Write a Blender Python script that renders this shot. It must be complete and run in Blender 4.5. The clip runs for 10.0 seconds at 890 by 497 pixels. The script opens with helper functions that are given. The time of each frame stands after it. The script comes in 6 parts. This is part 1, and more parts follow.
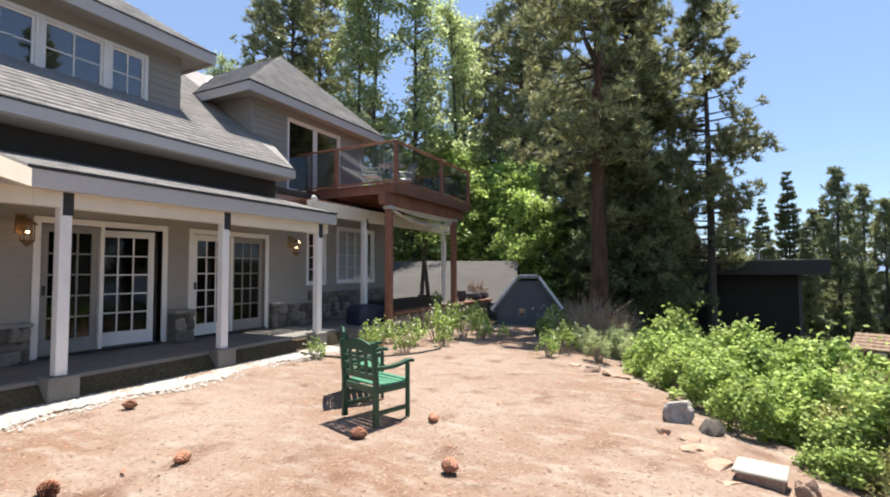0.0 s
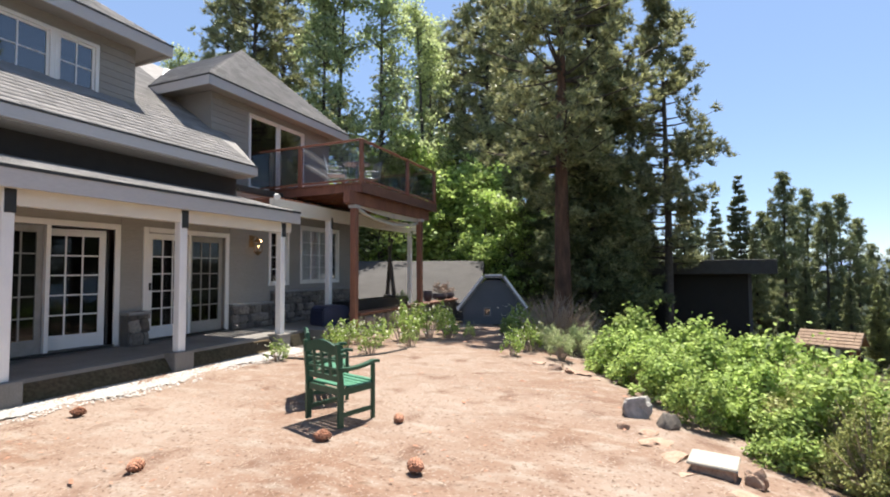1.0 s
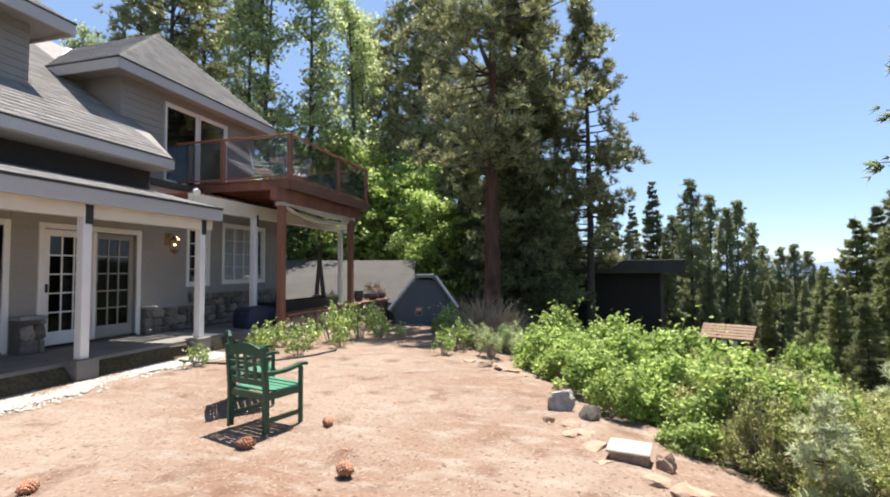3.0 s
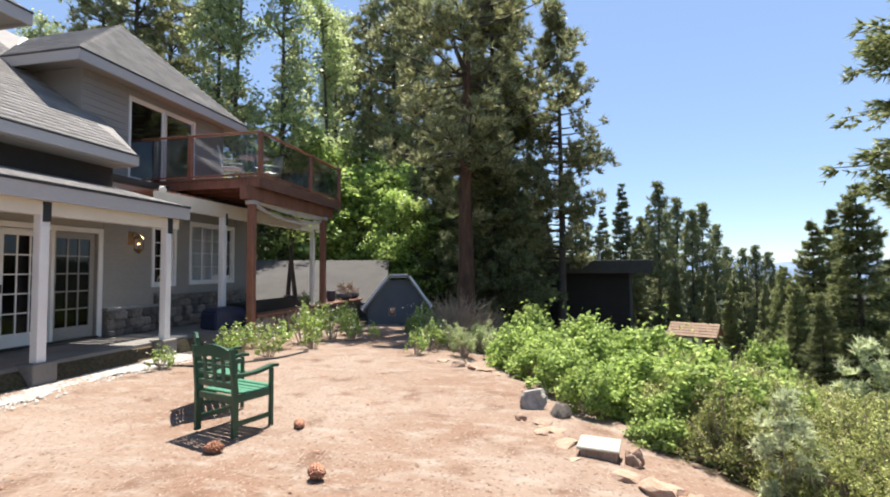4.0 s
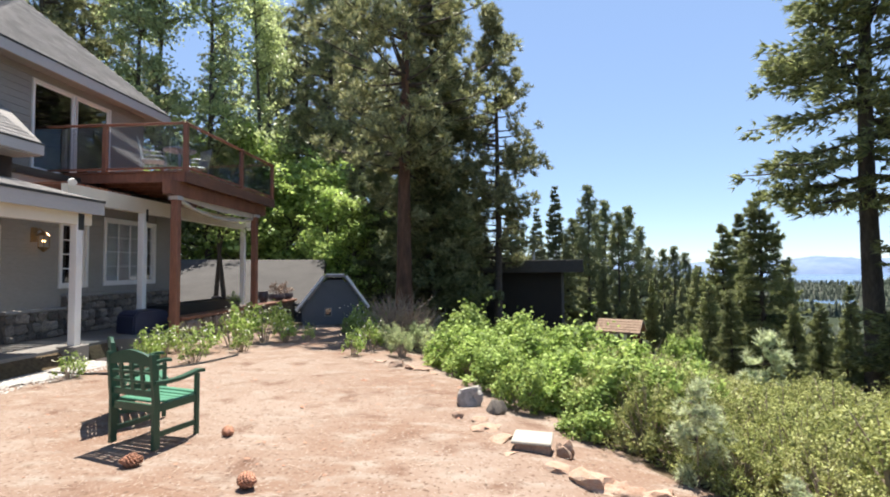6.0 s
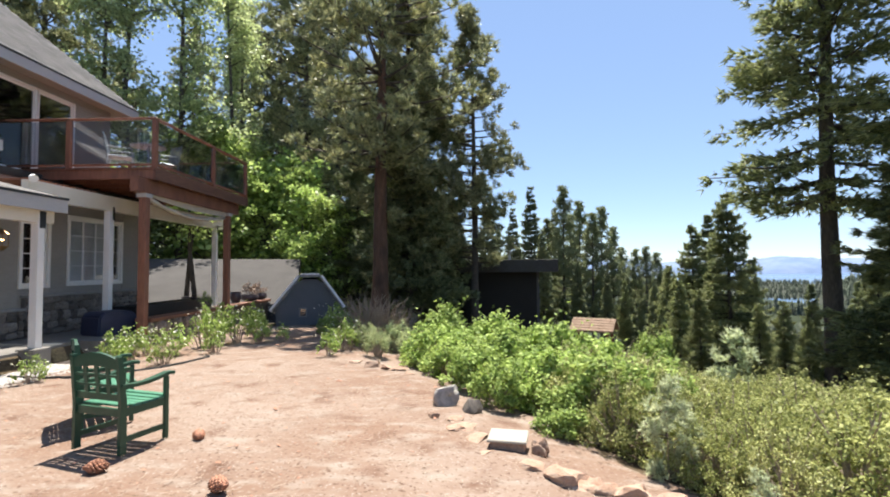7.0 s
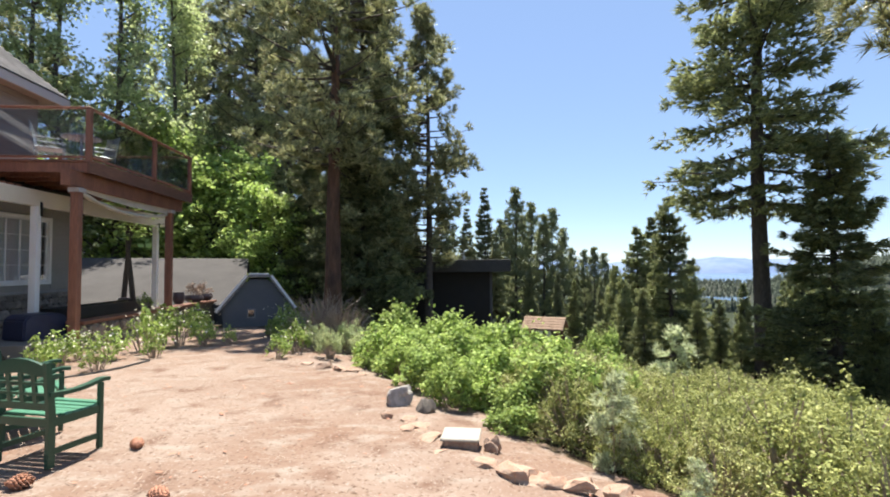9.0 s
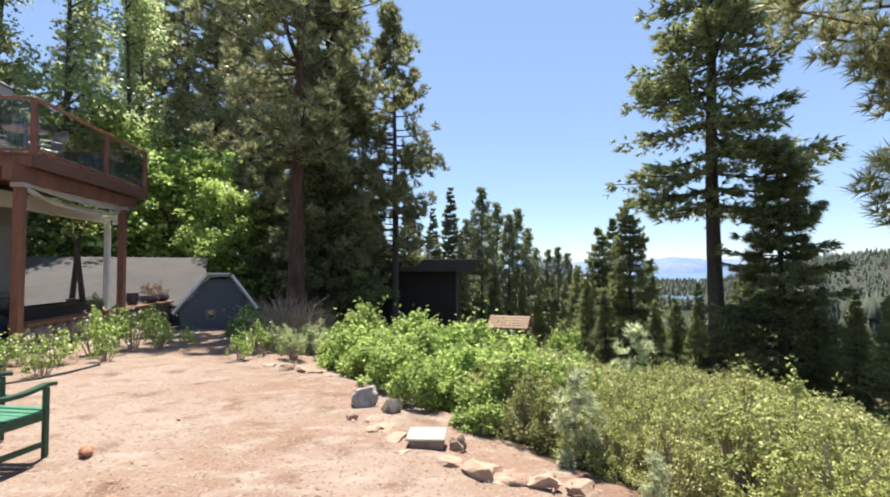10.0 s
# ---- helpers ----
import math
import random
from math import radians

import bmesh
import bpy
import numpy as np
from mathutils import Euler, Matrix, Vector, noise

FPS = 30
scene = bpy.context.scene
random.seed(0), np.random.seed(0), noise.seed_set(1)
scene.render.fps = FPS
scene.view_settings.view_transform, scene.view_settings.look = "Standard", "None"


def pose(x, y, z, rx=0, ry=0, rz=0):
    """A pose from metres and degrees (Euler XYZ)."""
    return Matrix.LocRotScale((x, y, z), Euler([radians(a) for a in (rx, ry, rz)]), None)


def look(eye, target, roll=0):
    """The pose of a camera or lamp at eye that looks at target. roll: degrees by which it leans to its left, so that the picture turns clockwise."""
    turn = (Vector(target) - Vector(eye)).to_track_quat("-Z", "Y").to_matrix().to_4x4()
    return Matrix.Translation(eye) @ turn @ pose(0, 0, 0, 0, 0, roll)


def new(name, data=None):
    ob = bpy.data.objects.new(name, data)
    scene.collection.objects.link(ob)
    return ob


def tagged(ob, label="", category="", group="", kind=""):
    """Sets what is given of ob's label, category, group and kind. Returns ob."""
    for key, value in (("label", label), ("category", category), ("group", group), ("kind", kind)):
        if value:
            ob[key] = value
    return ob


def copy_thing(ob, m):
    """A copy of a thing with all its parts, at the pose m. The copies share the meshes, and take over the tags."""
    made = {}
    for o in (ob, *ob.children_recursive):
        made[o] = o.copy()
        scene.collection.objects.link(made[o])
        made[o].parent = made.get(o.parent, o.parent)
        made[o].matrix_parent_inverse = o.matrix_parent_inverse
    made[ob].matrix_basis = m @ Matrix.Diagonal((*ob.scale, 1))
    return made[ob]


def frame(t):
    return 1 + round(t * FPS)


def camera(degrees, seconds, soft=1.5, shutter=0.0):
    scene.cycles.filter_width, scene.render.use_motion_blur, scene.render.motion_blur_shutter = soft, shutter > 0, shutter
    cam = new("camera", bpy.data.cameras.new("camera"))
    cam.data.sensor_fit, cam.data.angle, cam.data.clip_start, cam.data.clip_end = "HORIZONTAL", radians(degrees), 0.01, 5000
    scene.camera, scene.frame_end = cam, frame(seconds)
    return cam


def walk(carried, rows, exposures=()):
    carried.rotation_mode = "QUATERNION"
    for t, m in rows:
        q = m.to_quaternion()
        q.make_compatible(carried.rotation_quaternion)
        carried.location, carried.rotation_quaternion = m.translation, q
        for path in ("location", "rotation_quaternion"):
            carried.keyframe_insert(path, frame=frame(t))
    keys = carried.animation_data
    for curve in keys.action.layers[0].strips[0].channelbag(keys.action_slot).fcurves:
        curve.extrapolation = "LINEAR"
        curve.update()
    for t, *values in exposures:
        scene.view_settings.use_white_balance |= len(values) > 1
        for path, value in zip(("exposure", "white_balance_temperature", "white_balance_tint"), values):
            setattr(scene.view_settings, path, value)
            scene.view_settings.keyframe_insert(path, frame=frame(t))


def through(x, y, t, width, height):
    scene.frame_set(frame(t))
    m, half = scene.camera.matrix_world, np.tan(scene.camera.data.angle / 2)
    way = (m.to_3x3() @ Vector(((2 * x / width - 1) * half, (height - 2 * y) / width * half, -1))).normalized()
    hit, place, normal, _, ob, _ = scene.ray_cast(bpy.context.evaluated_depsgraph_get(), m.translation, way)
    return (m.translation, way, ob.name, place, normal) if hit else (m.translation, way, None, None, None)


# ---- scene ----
cam = camera(85.77, 10.0, soft=1.95)
# the tripod-like stand: the camera only pans
walk(cam, [
    (0.0, pose(0, 0, 1.65, 92.70, 0.30, 27.00)),
    (0.5, pose(0, 0, 1.65, 92.68, 0.34, 24.99)),
    (1.0, pose(0, 0, 1.65, 92.66, 0.35, 22.94)),
    (1.5, pose(0, 0, 1.65, 92.63, 0.36, 20.90)),
    (2.0, pose(0, 0, 1.65, 92.63, 0.39, 19.06)),
    (2.5, pose(0, 0, 1.65, 92.59, 0.41, 16.78)),
    (4.0, pose(0, 0, 1.65, 92.54, 0.39, 11.67)),
    (4.5, pose(0, 0, 1.65, 92.52, 0.41, 9.98)),
    (5.0, pose(0, 0, 1.65, 92.47, 0.43, 8.03)),
    (5.5, pose(0, 0, 1.65, 92.46, 0.43, 6.01)),
    (7.0, pose(0, 0, 1.65, 92.37, 0.44, 1.48)),
    (7.5, pose(0, 0, 1.65, 92.37, 0.41, 0.19)),
    (8.0, pose(0, 0, 1.65, 92.33, 0.39, -1.00)),
    (8.5, pose(0, 0, 1.65, 92.32, 0.36, -2.44)),
    (9.0, pose(0, 0, 1.65, 92.30, 0.39, -3.99)),
    (9.5, pose(0, 0, 1.65, 92.27, 0.41, -6.06)),
    (10.0, pose(0, 0, 1.65, 92.23, 0.36, -8.03)),
])

# ---- light ----
SUN_TO = Vector((0.015, 0.36, 0.93)).normalized()      # towards the sun: high, ahead of the camera
world = bpy.data.worlds.new("sky")
scene.world = world
world.use_nodes = True
wn = world.node_tree
wn.nodes.clear()
w_out = wn.nodes.new("ShaderNodeOutputWorld")
w_bg = wn.nodes.new("ShaderNodeBackground")
w_sky = wn.nodes.new("ShaderNodeTexSky")
w_sky.sky_type = "NISHITA"
w_sky.sun_disc = False
w_sky.sun_elevation = math.asin(SUN_TO.z)
w_sky.sun_rotation = math.atan2(SUN_TO.x, SUN_TO.y)
w_sky.altitude = 1900
w_sky.air_density = 1.0
w_sky.dust_density = 0.25
w_sky.ozone_density = 1.2
w_bg.inputs["Strength"].default_value = 0.079
w_mix = wn.nodes.new("ShaderNodeMix")
w_mix.data_type = "RGBA"
w_mix.inputs["Factor"].default_value = 0.5
w_mix.inputs["B"].default_value = (2.0, 2.9, 4.7, 1)      # even thin haze, as over a lake at noon
wn.links.new(w_sky.outputs[0], w_mix.inputs["A"])
wn.links.new(w_mix.outputs["Result"], w_bg.inputs["Color"])
wn.links.new(w_bg.outputs[0], w_out.inputs["Surface"])
sun_data = bpy.data.lights.new("sun", "SUN")
sun_data.energy = 5.0
sun_data.angle = radians(0.55)
sun_data.color = (1.0, 0.935, 0.84)
sun = new("sun", sun_data)
sun.matrix_basis = look(SUN_TO * 60, (0, 0, 0))
scene.view_settings.exposure = 1.42

# ---- helpers of this scene ----
rng = np.random.default_rng(7)


def wm(ob):
    return ob.matrix_basis.copy() if ob.parent is None else wm(ob.parent) @ ob.matrix_parent_inverse @ ob.matrix_basis


def attach(ob, parent):
    if parent is not None:
        ob.parent = parent
        ob.matrix_parent_inverse = wm(parent).inverted()
    return ob


def part(name, bm, material, parent=None, label="", smooth=False):
    """Links a bmesh, in world coordinates, as one mesh object under a thing or a part."""
    me = bpy.data.meshes.new(name)
    bm.normal_update()
    bm.to_mesh(me)
    bm.free()
    if smooth:
        me.polygons.foreach_set("use_smooth", [True] * len(me.polygons))
    me.materials.append(material)
    ob = attach(new(name, me), parent)
    if label:
        ob["label"] = label
    return ob


def arrays(name, verts, faces, material, parent=None, label="", smooth=False):
    """The same from numpy arrays; all faces have one number of corners."""
    verts = np.asarray(verts, dtype=np.float32).reshape(-1, 3)
    faces = np.asarray(faces, dtype=np.int32)
    n, k = faces.shape
    me = bpy.data.meshes.new(name)
    me.vertices.add(len(verts))
    me.vertices.foreach_set("co", verts.ravel())
    me.loops.add(n * k)
    me.loops.foreach_set("vertex_index", faces.ravel())
    me.polygons.add(n)
    me.polygons.foreach_set("loop_start", np.arange(0, n * k, k, dtype=np.int32))
    me.polygons.foreach_set("loop_total", np.full(n, k, dtype=np.int32))
    if smooth:
        me.polygons.foreach_set("use_smooth", np.ones(n, dtype=bool))
    me.update(calc_edges=True)
    me.materials.append(material)
    ob = attach(new(name, me), parent)
    if label:
        ob["label"] = label
    return ob


def thing(name, at, label, category, group="", kind=""):
    ob = new(name)
    ob.empty_display_size = 0.2
    ob.matrix_basis = Matrix.Translation(at)
    return tagged(ob, label, category, group, kind)


def box(bm, x0, x1, y0, y1, z0, z1, bevel=0.0, m=None):
    made = bmesh.ops.create_cube(bm, size=1.0)["verts"]
    t = Matrix.Translation(((x0 + x1) / 2, (y0 + y1) / 2, (z0 + z1) / 2)) @ Matrix.Diagonal((x1 - x0, y1 - y0, z1 - z0, 1))
    bmesh.ops.transform(bm, matrix=(m @ t) if m is not None else t, verts=made)
    if bevel:
        edges = list({e for v in made for e in v.link_edges})
        bmesh.ops.bevel(bm, geom=edges, offset=bevel, segments=1, affect="EDGES")
    return bm


def boxed(*a, **k):
    return box(bmesh.new(), *a, **k)


def prism(bm, poly, axis, a, b):
    """A flat outline pushed from a to b along an axis; the outline is in the other two axes, in order."""
    def place(p, v):
        q = list(p)
        q.insert("xyz".index(axis), v)
        return q
    lo = [bm.verts.new(place(p, a)) for p in poly]
    hi = [bm.verts.new(place(p, b)) for p in poly]
    bm.faces.new(lo)
    bm.faces.new(hi[::-1])
    for i in range(len(poly)):
        j = (i + 1) % len(poly)
        bm.faces.new((lo[j], lo[i], hi[i], hi[j]))
    bmesh.ops.recalc_face_normals(bm, faces=bm.faces)
    return bm


def tube(bm, pts, radii, sides=8, cap=True):
    """A round bar along points."""
    rings = []
    pts = [Vector(p) for p in pts]
    for i, p in enumerate(pts):
        d = (pts[min(i + 1, len(pts) - 1)] - pts[max(i - 1, 0)]).normalized()
        u = d.cross(Vector((0, 0, 1)) if abs(d.z) < 0.9 else Vector((1, 0, 0))).normalized()
        v = d.cross(u)
        r = radii[i] if hasattr(radii, "__len__") else radii
        rings.append([bm.verts.new(p + r * (math.cos(a) * u + math.sin(a) * v)) for a in (2 * math.pi * k / sides for k in range(sides))])
    for a, b in zip(rings, rings[1:]):
        for k in range(sides):
            bm.faces.new((a[k], a[(k + 1) % sides], b[(k + 1) % sides], b[k]))
    if cap:
        bm.faces.new(rings[0][::-1])
        bm.faces.new(rings[-1])
    return bm


def slab_of(bm, corners, thick):
    """A sloping slab: its upper outline, and its thickness straight down."""
    up = [bm.verts.new(c) for c in corners]
    lo = [bm.verts.new((c[0], c[1], c[2] - thick)) for c in corners]
    bm.faces.new(up)
    bm.faces.new(lo[::-1])
    n = len(up)
    for i in range(n):
        j = (i + 1) % n
        bm.faces.new((up[i], lo[i], lo[j], up[j]))
    bmesh.ops.recalc_face_normals(bm, faces=bm.faces)
    return bm


# ---- materials ----
def material(name, base, rough=0.7, other=None, scale=6.0, amount=0.5, fine=60.0, fine_amount=0.15, bump=0.2, bump_scale=40.0,
             metal=0.0, stretch=(1, 1, 1), island=0.0, each=0.0, spec=0.5):
    """A surface with variation at two scales: patches of another colour and fine grain, with relief."""
    m = bpy.data.materials.new(name)
    m.use_nodes = True
    nt = m.node_tree
    N, L = nt.nodes, nt.links
    b = N["Principled BSDF"]
    co = N.new("ShaderNodeTexCoord")
    mp = N.new("ShaderNodeMapping")
    mp.inputs["Scale"].default_value = stretch
    L.new(co.outputs["Object"], mp.inputs["Vector"])
    n1 = N.new("ShaderNodeTexNoise")
    n1.inputs["Scale"].default_value = scale
    n1.inputs["Detail"].default_value = 6
    n2 = N.new("ShaderNodeTexNoise")
    n2.inputs["Scale"].default_value = fine
    n2.inputs["Detail"].default_value = 4
    for n in (n1, n2):
        L.new(mp.outputs[0], n.inputs["Vector"])
    r1 = N.new("ShaderNodeMapRange")
    r1.inputs["From Min"].default_value, r1.inputs["From Max"].default_value = 0.35, 0.68
    L.new(n1.outputs["Fac"], r1.inputs["Value"])
    mul = N.new("ShaderNodeMath")
    mul.operation = "MULTIPLY"
    mul.inputs[1].default_value = amount
    L.new(r1.outputs[0], mul.inputs[0])
    mix = N.new("ShaderNodeMix")
    mix.data_type = "RGBA"
    o = other or tuple(c * 0.6 for c in base)
    mix.inputs["A"].default_value, mix.inputs["B"].default_value = (*base, 1), (*o, 1)
    L.new(mul.outputs[0], mix.inputs["Factor"])
    val = N.new("ShaderNodeMapRange")
    val.inputs["From Min"].default_value, val.inputs["From Max"].default_value = 0.3, 0.7
    val.inputs["To Min"].default_value, val.inputs["To Max"].default_value = 1 - fine_amount, 1 + fine_amount
    L.new(n2.outputs["Fac"], val.inputs["Value"])
    v = val.outputs[0]
    for use, node, socket in ((island, "ShaderNodeNewGeometry", "Random Per Island"), (each, "ShaderNodeObjectInfo", "Random")):
        if use:
            g = N.new(node)
            mr = N.new("ShaderNodeMapRange")
            mr.inputs["To Min"].default_value, mr.inputs["To Max"].default_value = 1 - use, 1 + use
            L.new(g.outputs[socket], mr.inputs["Value"])
            mm = N.new("ShaderNodeMath")
            mm.operation = "MULTIPLY"
            L.new(v, mm.inputs[0])
            L.new(mr.outputs[0], mm.inputs[1])
            v = mm.outputs[0]
    hsv = N.new("ShaderNodeHueSaturation")
    L.new(mix.outputs["Result"], hsv.inputs["Color"])
    L.new(v, hsv.inputs["Value"])
    L.new(hsv.outputs[0], b.inputs["Base Color"])
    b.inputs["Roughness"].default_value = rough
    b.inputs["Metallic"].default_value = metal
    b.inputs["Specular IOR Level"].default_value = spec
    if bump:
        n3 = N.new("ShaderNodeTexNoise")
        n3.inputs["Scale"].default_value = bump_scale
        n3.inputs["Detail"].default_value = 5
        L.new(mp.outputs[0], n3.inputs["Vector"])
        bp = N.new("ShaderNodeBump")
        bp.inputs["Strength"].default_value = bump
        bp.inputs["Distance"].default_value = 0.02
        L.new(n3.outputs["Fac"], bp.inputs["Height"])
        L.new(bp.outputs[0], b.inputs["Normal"])
    return m


def leaf_material(name, base, other, through=0.45, island=0.35, scale=0.5, gloss=0.45):
    """Leaves and needles: colour by leaf and by patch, and light that comes through."""
    m = bpy.data.materials.new(name)
    m.use_nodes = True
    nt = m.node_tree
    N, L = nt.nodes, nt.links
    b = N["Principled BSDF"]
    out = N["Material Output"]
    co = N.new("ShaderNodeTexCoord")
    n1 = N.new("ShaderNodeTexNoise")
    n1.inputs["Scale"].default_value = scale
    n1.inputs["Detail"].default_value = 3
    L.new(co.outputs["Object"], n1.inputs["Vector"])
    g = N.new("ShaderNodeNewGeometry")
    add = N.new("ShaderNodeMath")
    add.operation = "MULTIPLY_ADD"
    add.inputs[1].default_value = 0.7
    L.new(g.outputs["Random Per Island"], add.inputs[0])
    sub = N.new("ShaderNodeMapRange")
    sub.inputs["From Min"].default_value, sub.inputs["From Max"].default_value = 0.35, 0.65
    sub.inputs["To Max"].default_value = 0.5
    L.new(n1.outputs["Fac"], sub.inputs["Value"])
    L.new(sub.outputs[0], add.inputs[2])
    mix = N.new("ShaderNodeMix")
    mix.data_type = "RGBA"
    mix.inputs["A"].default_value, mix.inputs["B"].default_value = (*base, 1), (*other, 1)
    L.new(add.outputs[0], mix.inputs["Factor"])
    oi = N.new("ShaderNodeObjectInfo")
    mr = N.new("ShaderNodeMapRange")
    mr.inputs["To Min"].default_value, mr.inputs["To Max"].default_value = 0.82, 1.18
    L.new(oi.outputs["Random"], mr.inputs["Value"])
    ir = N.new("ShaderNodeMapRange")
    ir.inputs["To Min"].default_value, ir.inputs["To Max"].default_value = 1 - island, 1 + island
    L.new(g.outputs["Random Per Island"], ir.inputs["Value"])
    mm = N.new("ShaderNodeMath")
    mm.operation = "MULTIPLY"
    L.new(mr.outputs[0], mm.inputs[0])
    L.new(ir.outputs[0], mm.inputs[1])
    hsv = N.new("ShaderNodeHueSaturation")
    L.new(mix.outputs["Result"], hsv.inputs["Color"])
    L.new(mm.outputs[0], hsv.inputs["Value"])
    L.new(hsv.outputs[0], b.inputs["Base Color"])
    b.inputs["Roughness"].default_value = gloss
    b.inputs["Specular IOR Level"].default_value = 0.2
    tr = N.new("ShaderNodeBsdfTranslucent")
    L.new(hsv.outputs[0], tr.inputs["Color"])
    ms = N.new("ShaderNodeMixShader")
    ms.inputs[0].default_value = through
    L.new(b.outputs[0], ms.inputs[1])
    L.new(tr.outputs[0], ms.inputs[2])
    L.new(ms.outputs[0], out.inputs["Surface"])
    return m


def glass_material(name, tint, clear):
    """A pane: a mirror-like coat over clear glass."""
    m = bpy.data.materials.new(name)
    m.use_nodes = True
    N, L = m.node_tree.nodes, m.node_tree.links
    N.remove(N["Principled BSDF"])
    gl = N.new("ShaderNodeBsdfGlossy")
    gl.inputs["Roughness"].default_value = 0.02
    tr = N.new("ShaderNodeBsdfTransparent")
    tr.inputs["Color"].default_value = (*tint, 1)
    lw = N.new("ShaderNodeLayerWeight")
    pw = N.new("ShaderNodeMath")
    pw.operation = "POWER"
    pw.inputs[1].default_value = 3.0
    L.new(lw.outputs["Facing"], pw.inputs[0])
    ad = N.new("ShaderNodeMath")
    ad.operation = "MULTIPLY_ADD"
    ad.inputs[1].default_value, ad.inputs[2].default_value = 0.55, clear
    L.new(pw.outputs[0], ad.inputs[0])
    ms = N.new("ShaderNodeMixShader")
    L.new(ad.outputs[0], ms.inputs[0])
    L.new(tr.outputs[0], ms.inputs[1])
    L.new(gl.outputs[0], ms.inputs[2])
    L.new(ms.outputs[0], N["Material Output"].inputs["Surface"])
    return m


def dirt_material():
    """Trodden reddish dirt with pale dusty patches and dark specks, that turns into needle litter where the mesh says so."""
    m = bpy.data.materials.new("dirt")
    m.use_nodes = True
    N, L = m.node_tree.nodes, m.node_tree.links
    b = N["Principled BSDF"]
    co = N.new("ShaderNodeTexCoord")

    def noise_of(scale, detail, lo, hi, stretch=None):
        n = N.new("ShaderNodeTexNoise")
        n.inputs["Scale"].default_value, n.inputs["Detail"].default_value = scale, detail
        if stretch:
            mp = N.new("ShaderNodeMapping")
            mp.inputs["Scale"].default_value = stretch
            mp.inputs["Rotation"].default_value = (0, 0, 0.35)
            L.new(co.outputs["Object"], mp.inputs["Vector"])
            L.new(mp.outputs[0], n.inputs["Vector"])
        else:
            L.new(co.outputs["Object"], n.inputs["Vector"])
        r = N.new("ShaderNodeMapRange")
        r.inputs["From Min"].default_value, r.inputs["From Max"].default_value = lo, hi
        L.new(n.outputs["Fac"], r.inputs["Value"])
        return r.outputs[0]

    def mix(a, b2, fac, blend="MIX"):
        x = N.new("ShaderNodeMix")
        x.data_type, x.blend_type = "RGBA", blend
        for key, v in (("A", a), ("B", b2)):
            if isinstance(v, tuple):
                x.inputs[key].default_value = (*v, 1)
            else:
                L.new(v, x.inputs[key])
        if isinstance(fac, float):
            x.inputs["Factor"].default_value = fac
        else:
            L.new(fac, x.inputs["Factor"])
        return x.outputs["Result"]

    col = mix((0.174, 0.110, 0.078), (0.235, 0.180, 0.144), noise_of(0.45, 5, 0.36, 0.62))
    col = mix(col, (0.251, 0.207, 0.170), noise_of(3.2, 6, 0.50, 0.70, (0.7, 1.5, 1)))
    col = mix(col, (0.117, 0.065, 0.044), noise_of(2.1, 7, 0.56, 0.74))
    col = mix(col, (0.113, 0.071, 0.050), noise_of(26.0, 4, 0.57, 0.68))
    col = mix(col, (0.283, 0.239, 0.203), noise_of(38.0, 3, 0.60, 0.70))
    dark = mix((0.077, 0.055, 0.034), (0.041, 0.037, 0.021), noise_of(1.2, 5, 0.35, 0.65))
    dark = mix(dark, (0.138, 0.097, 0.061), noise_of(30.0, 4, 0.55, 0.7))
    at = N.new("ShaderNodeAttribute")
    at.attribute_name = "litter"
    ad = N.new("ShaderNodeMath")
    ad.operation = "MULTIPLY_ADD"
    ad.inputs[1].default_value = 0.9
    L.new(noise_of(6.0, 5, 0.3, 0.7), ad.inputs[0])
    L.new(at.outputs["Fac"], ad.inputs[2])
    st = N.new("ShaderNodeMapRange")
    st.inputs["From Min"].default_value, st.inputs["From Max"].default_value = 0.85, 1.05
    L.new(ad.outputs[0], st.inputs["Value"])
    L.new(mix(col, dark, st.outputs[0]), b.inputs["Base Color"])
    b.inputs["Roughness"].default_value = 0.95
    b.inputs["Specular IOR Level"].default_value = 0.12
    bp = N.new("ShaderNodeBump")
    bp.inputs["Strength"].default_value, bp.inputs["Distance"].default_value = 0.35, 0.02
    L.new(noise_of(14.0, 8, 0.2, 0.8), bp.inputs["Height"])
    L.new(bp.outputs[0], b.inputs["Normal"])
    return m


M_DIRT = dirt_material()
M_DUFF = material("needle_litter", (0.095, 0.068, 0.042), 0.95, (0.05, 0.046, 0.026), 1.2, 0.8, 20.0, 0.3, 0.5, 20.0, spec=0.1)
# forest shade is put into this dark green ground colour
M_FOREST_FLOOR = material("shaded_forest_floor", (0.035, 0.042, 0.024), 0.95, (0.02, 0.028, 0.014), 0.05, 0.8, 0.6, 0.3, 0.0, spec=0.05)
M_SIDING = material("grey_painted_siding", (0.29, 0.268, 0.245), 0.75, (0.235, 0.217, 0.198), 2.0, 0.5, 60.0, 0.08, 0.12, 50.0, stretch=(1, 0.15, 1))
M_TRIM = material("white_paint", (0.74, 0.72, 0.70), 0.55, (0.66, 0.63, 0.60), 3.0, 0.5, 80.0, 0.04, 0.05, 60.0)
M_CREAM = material("cream_paint", (0.70, 0.64, 0.54), 0.6, (0.62, 0.55, 0.45), 3.0, 0.5, 80.0, 0.04, 0.05, 60.0)
M_FASCIA = material("pale_grey_fascia_paint", (0.470, 0.450, 0.441), 0.6, (0.397, 0.377, 0.369), 1.5, 0.5, 70.0, 0.05, 0.06, 40.0, stretch=(1, 0.2, 1))
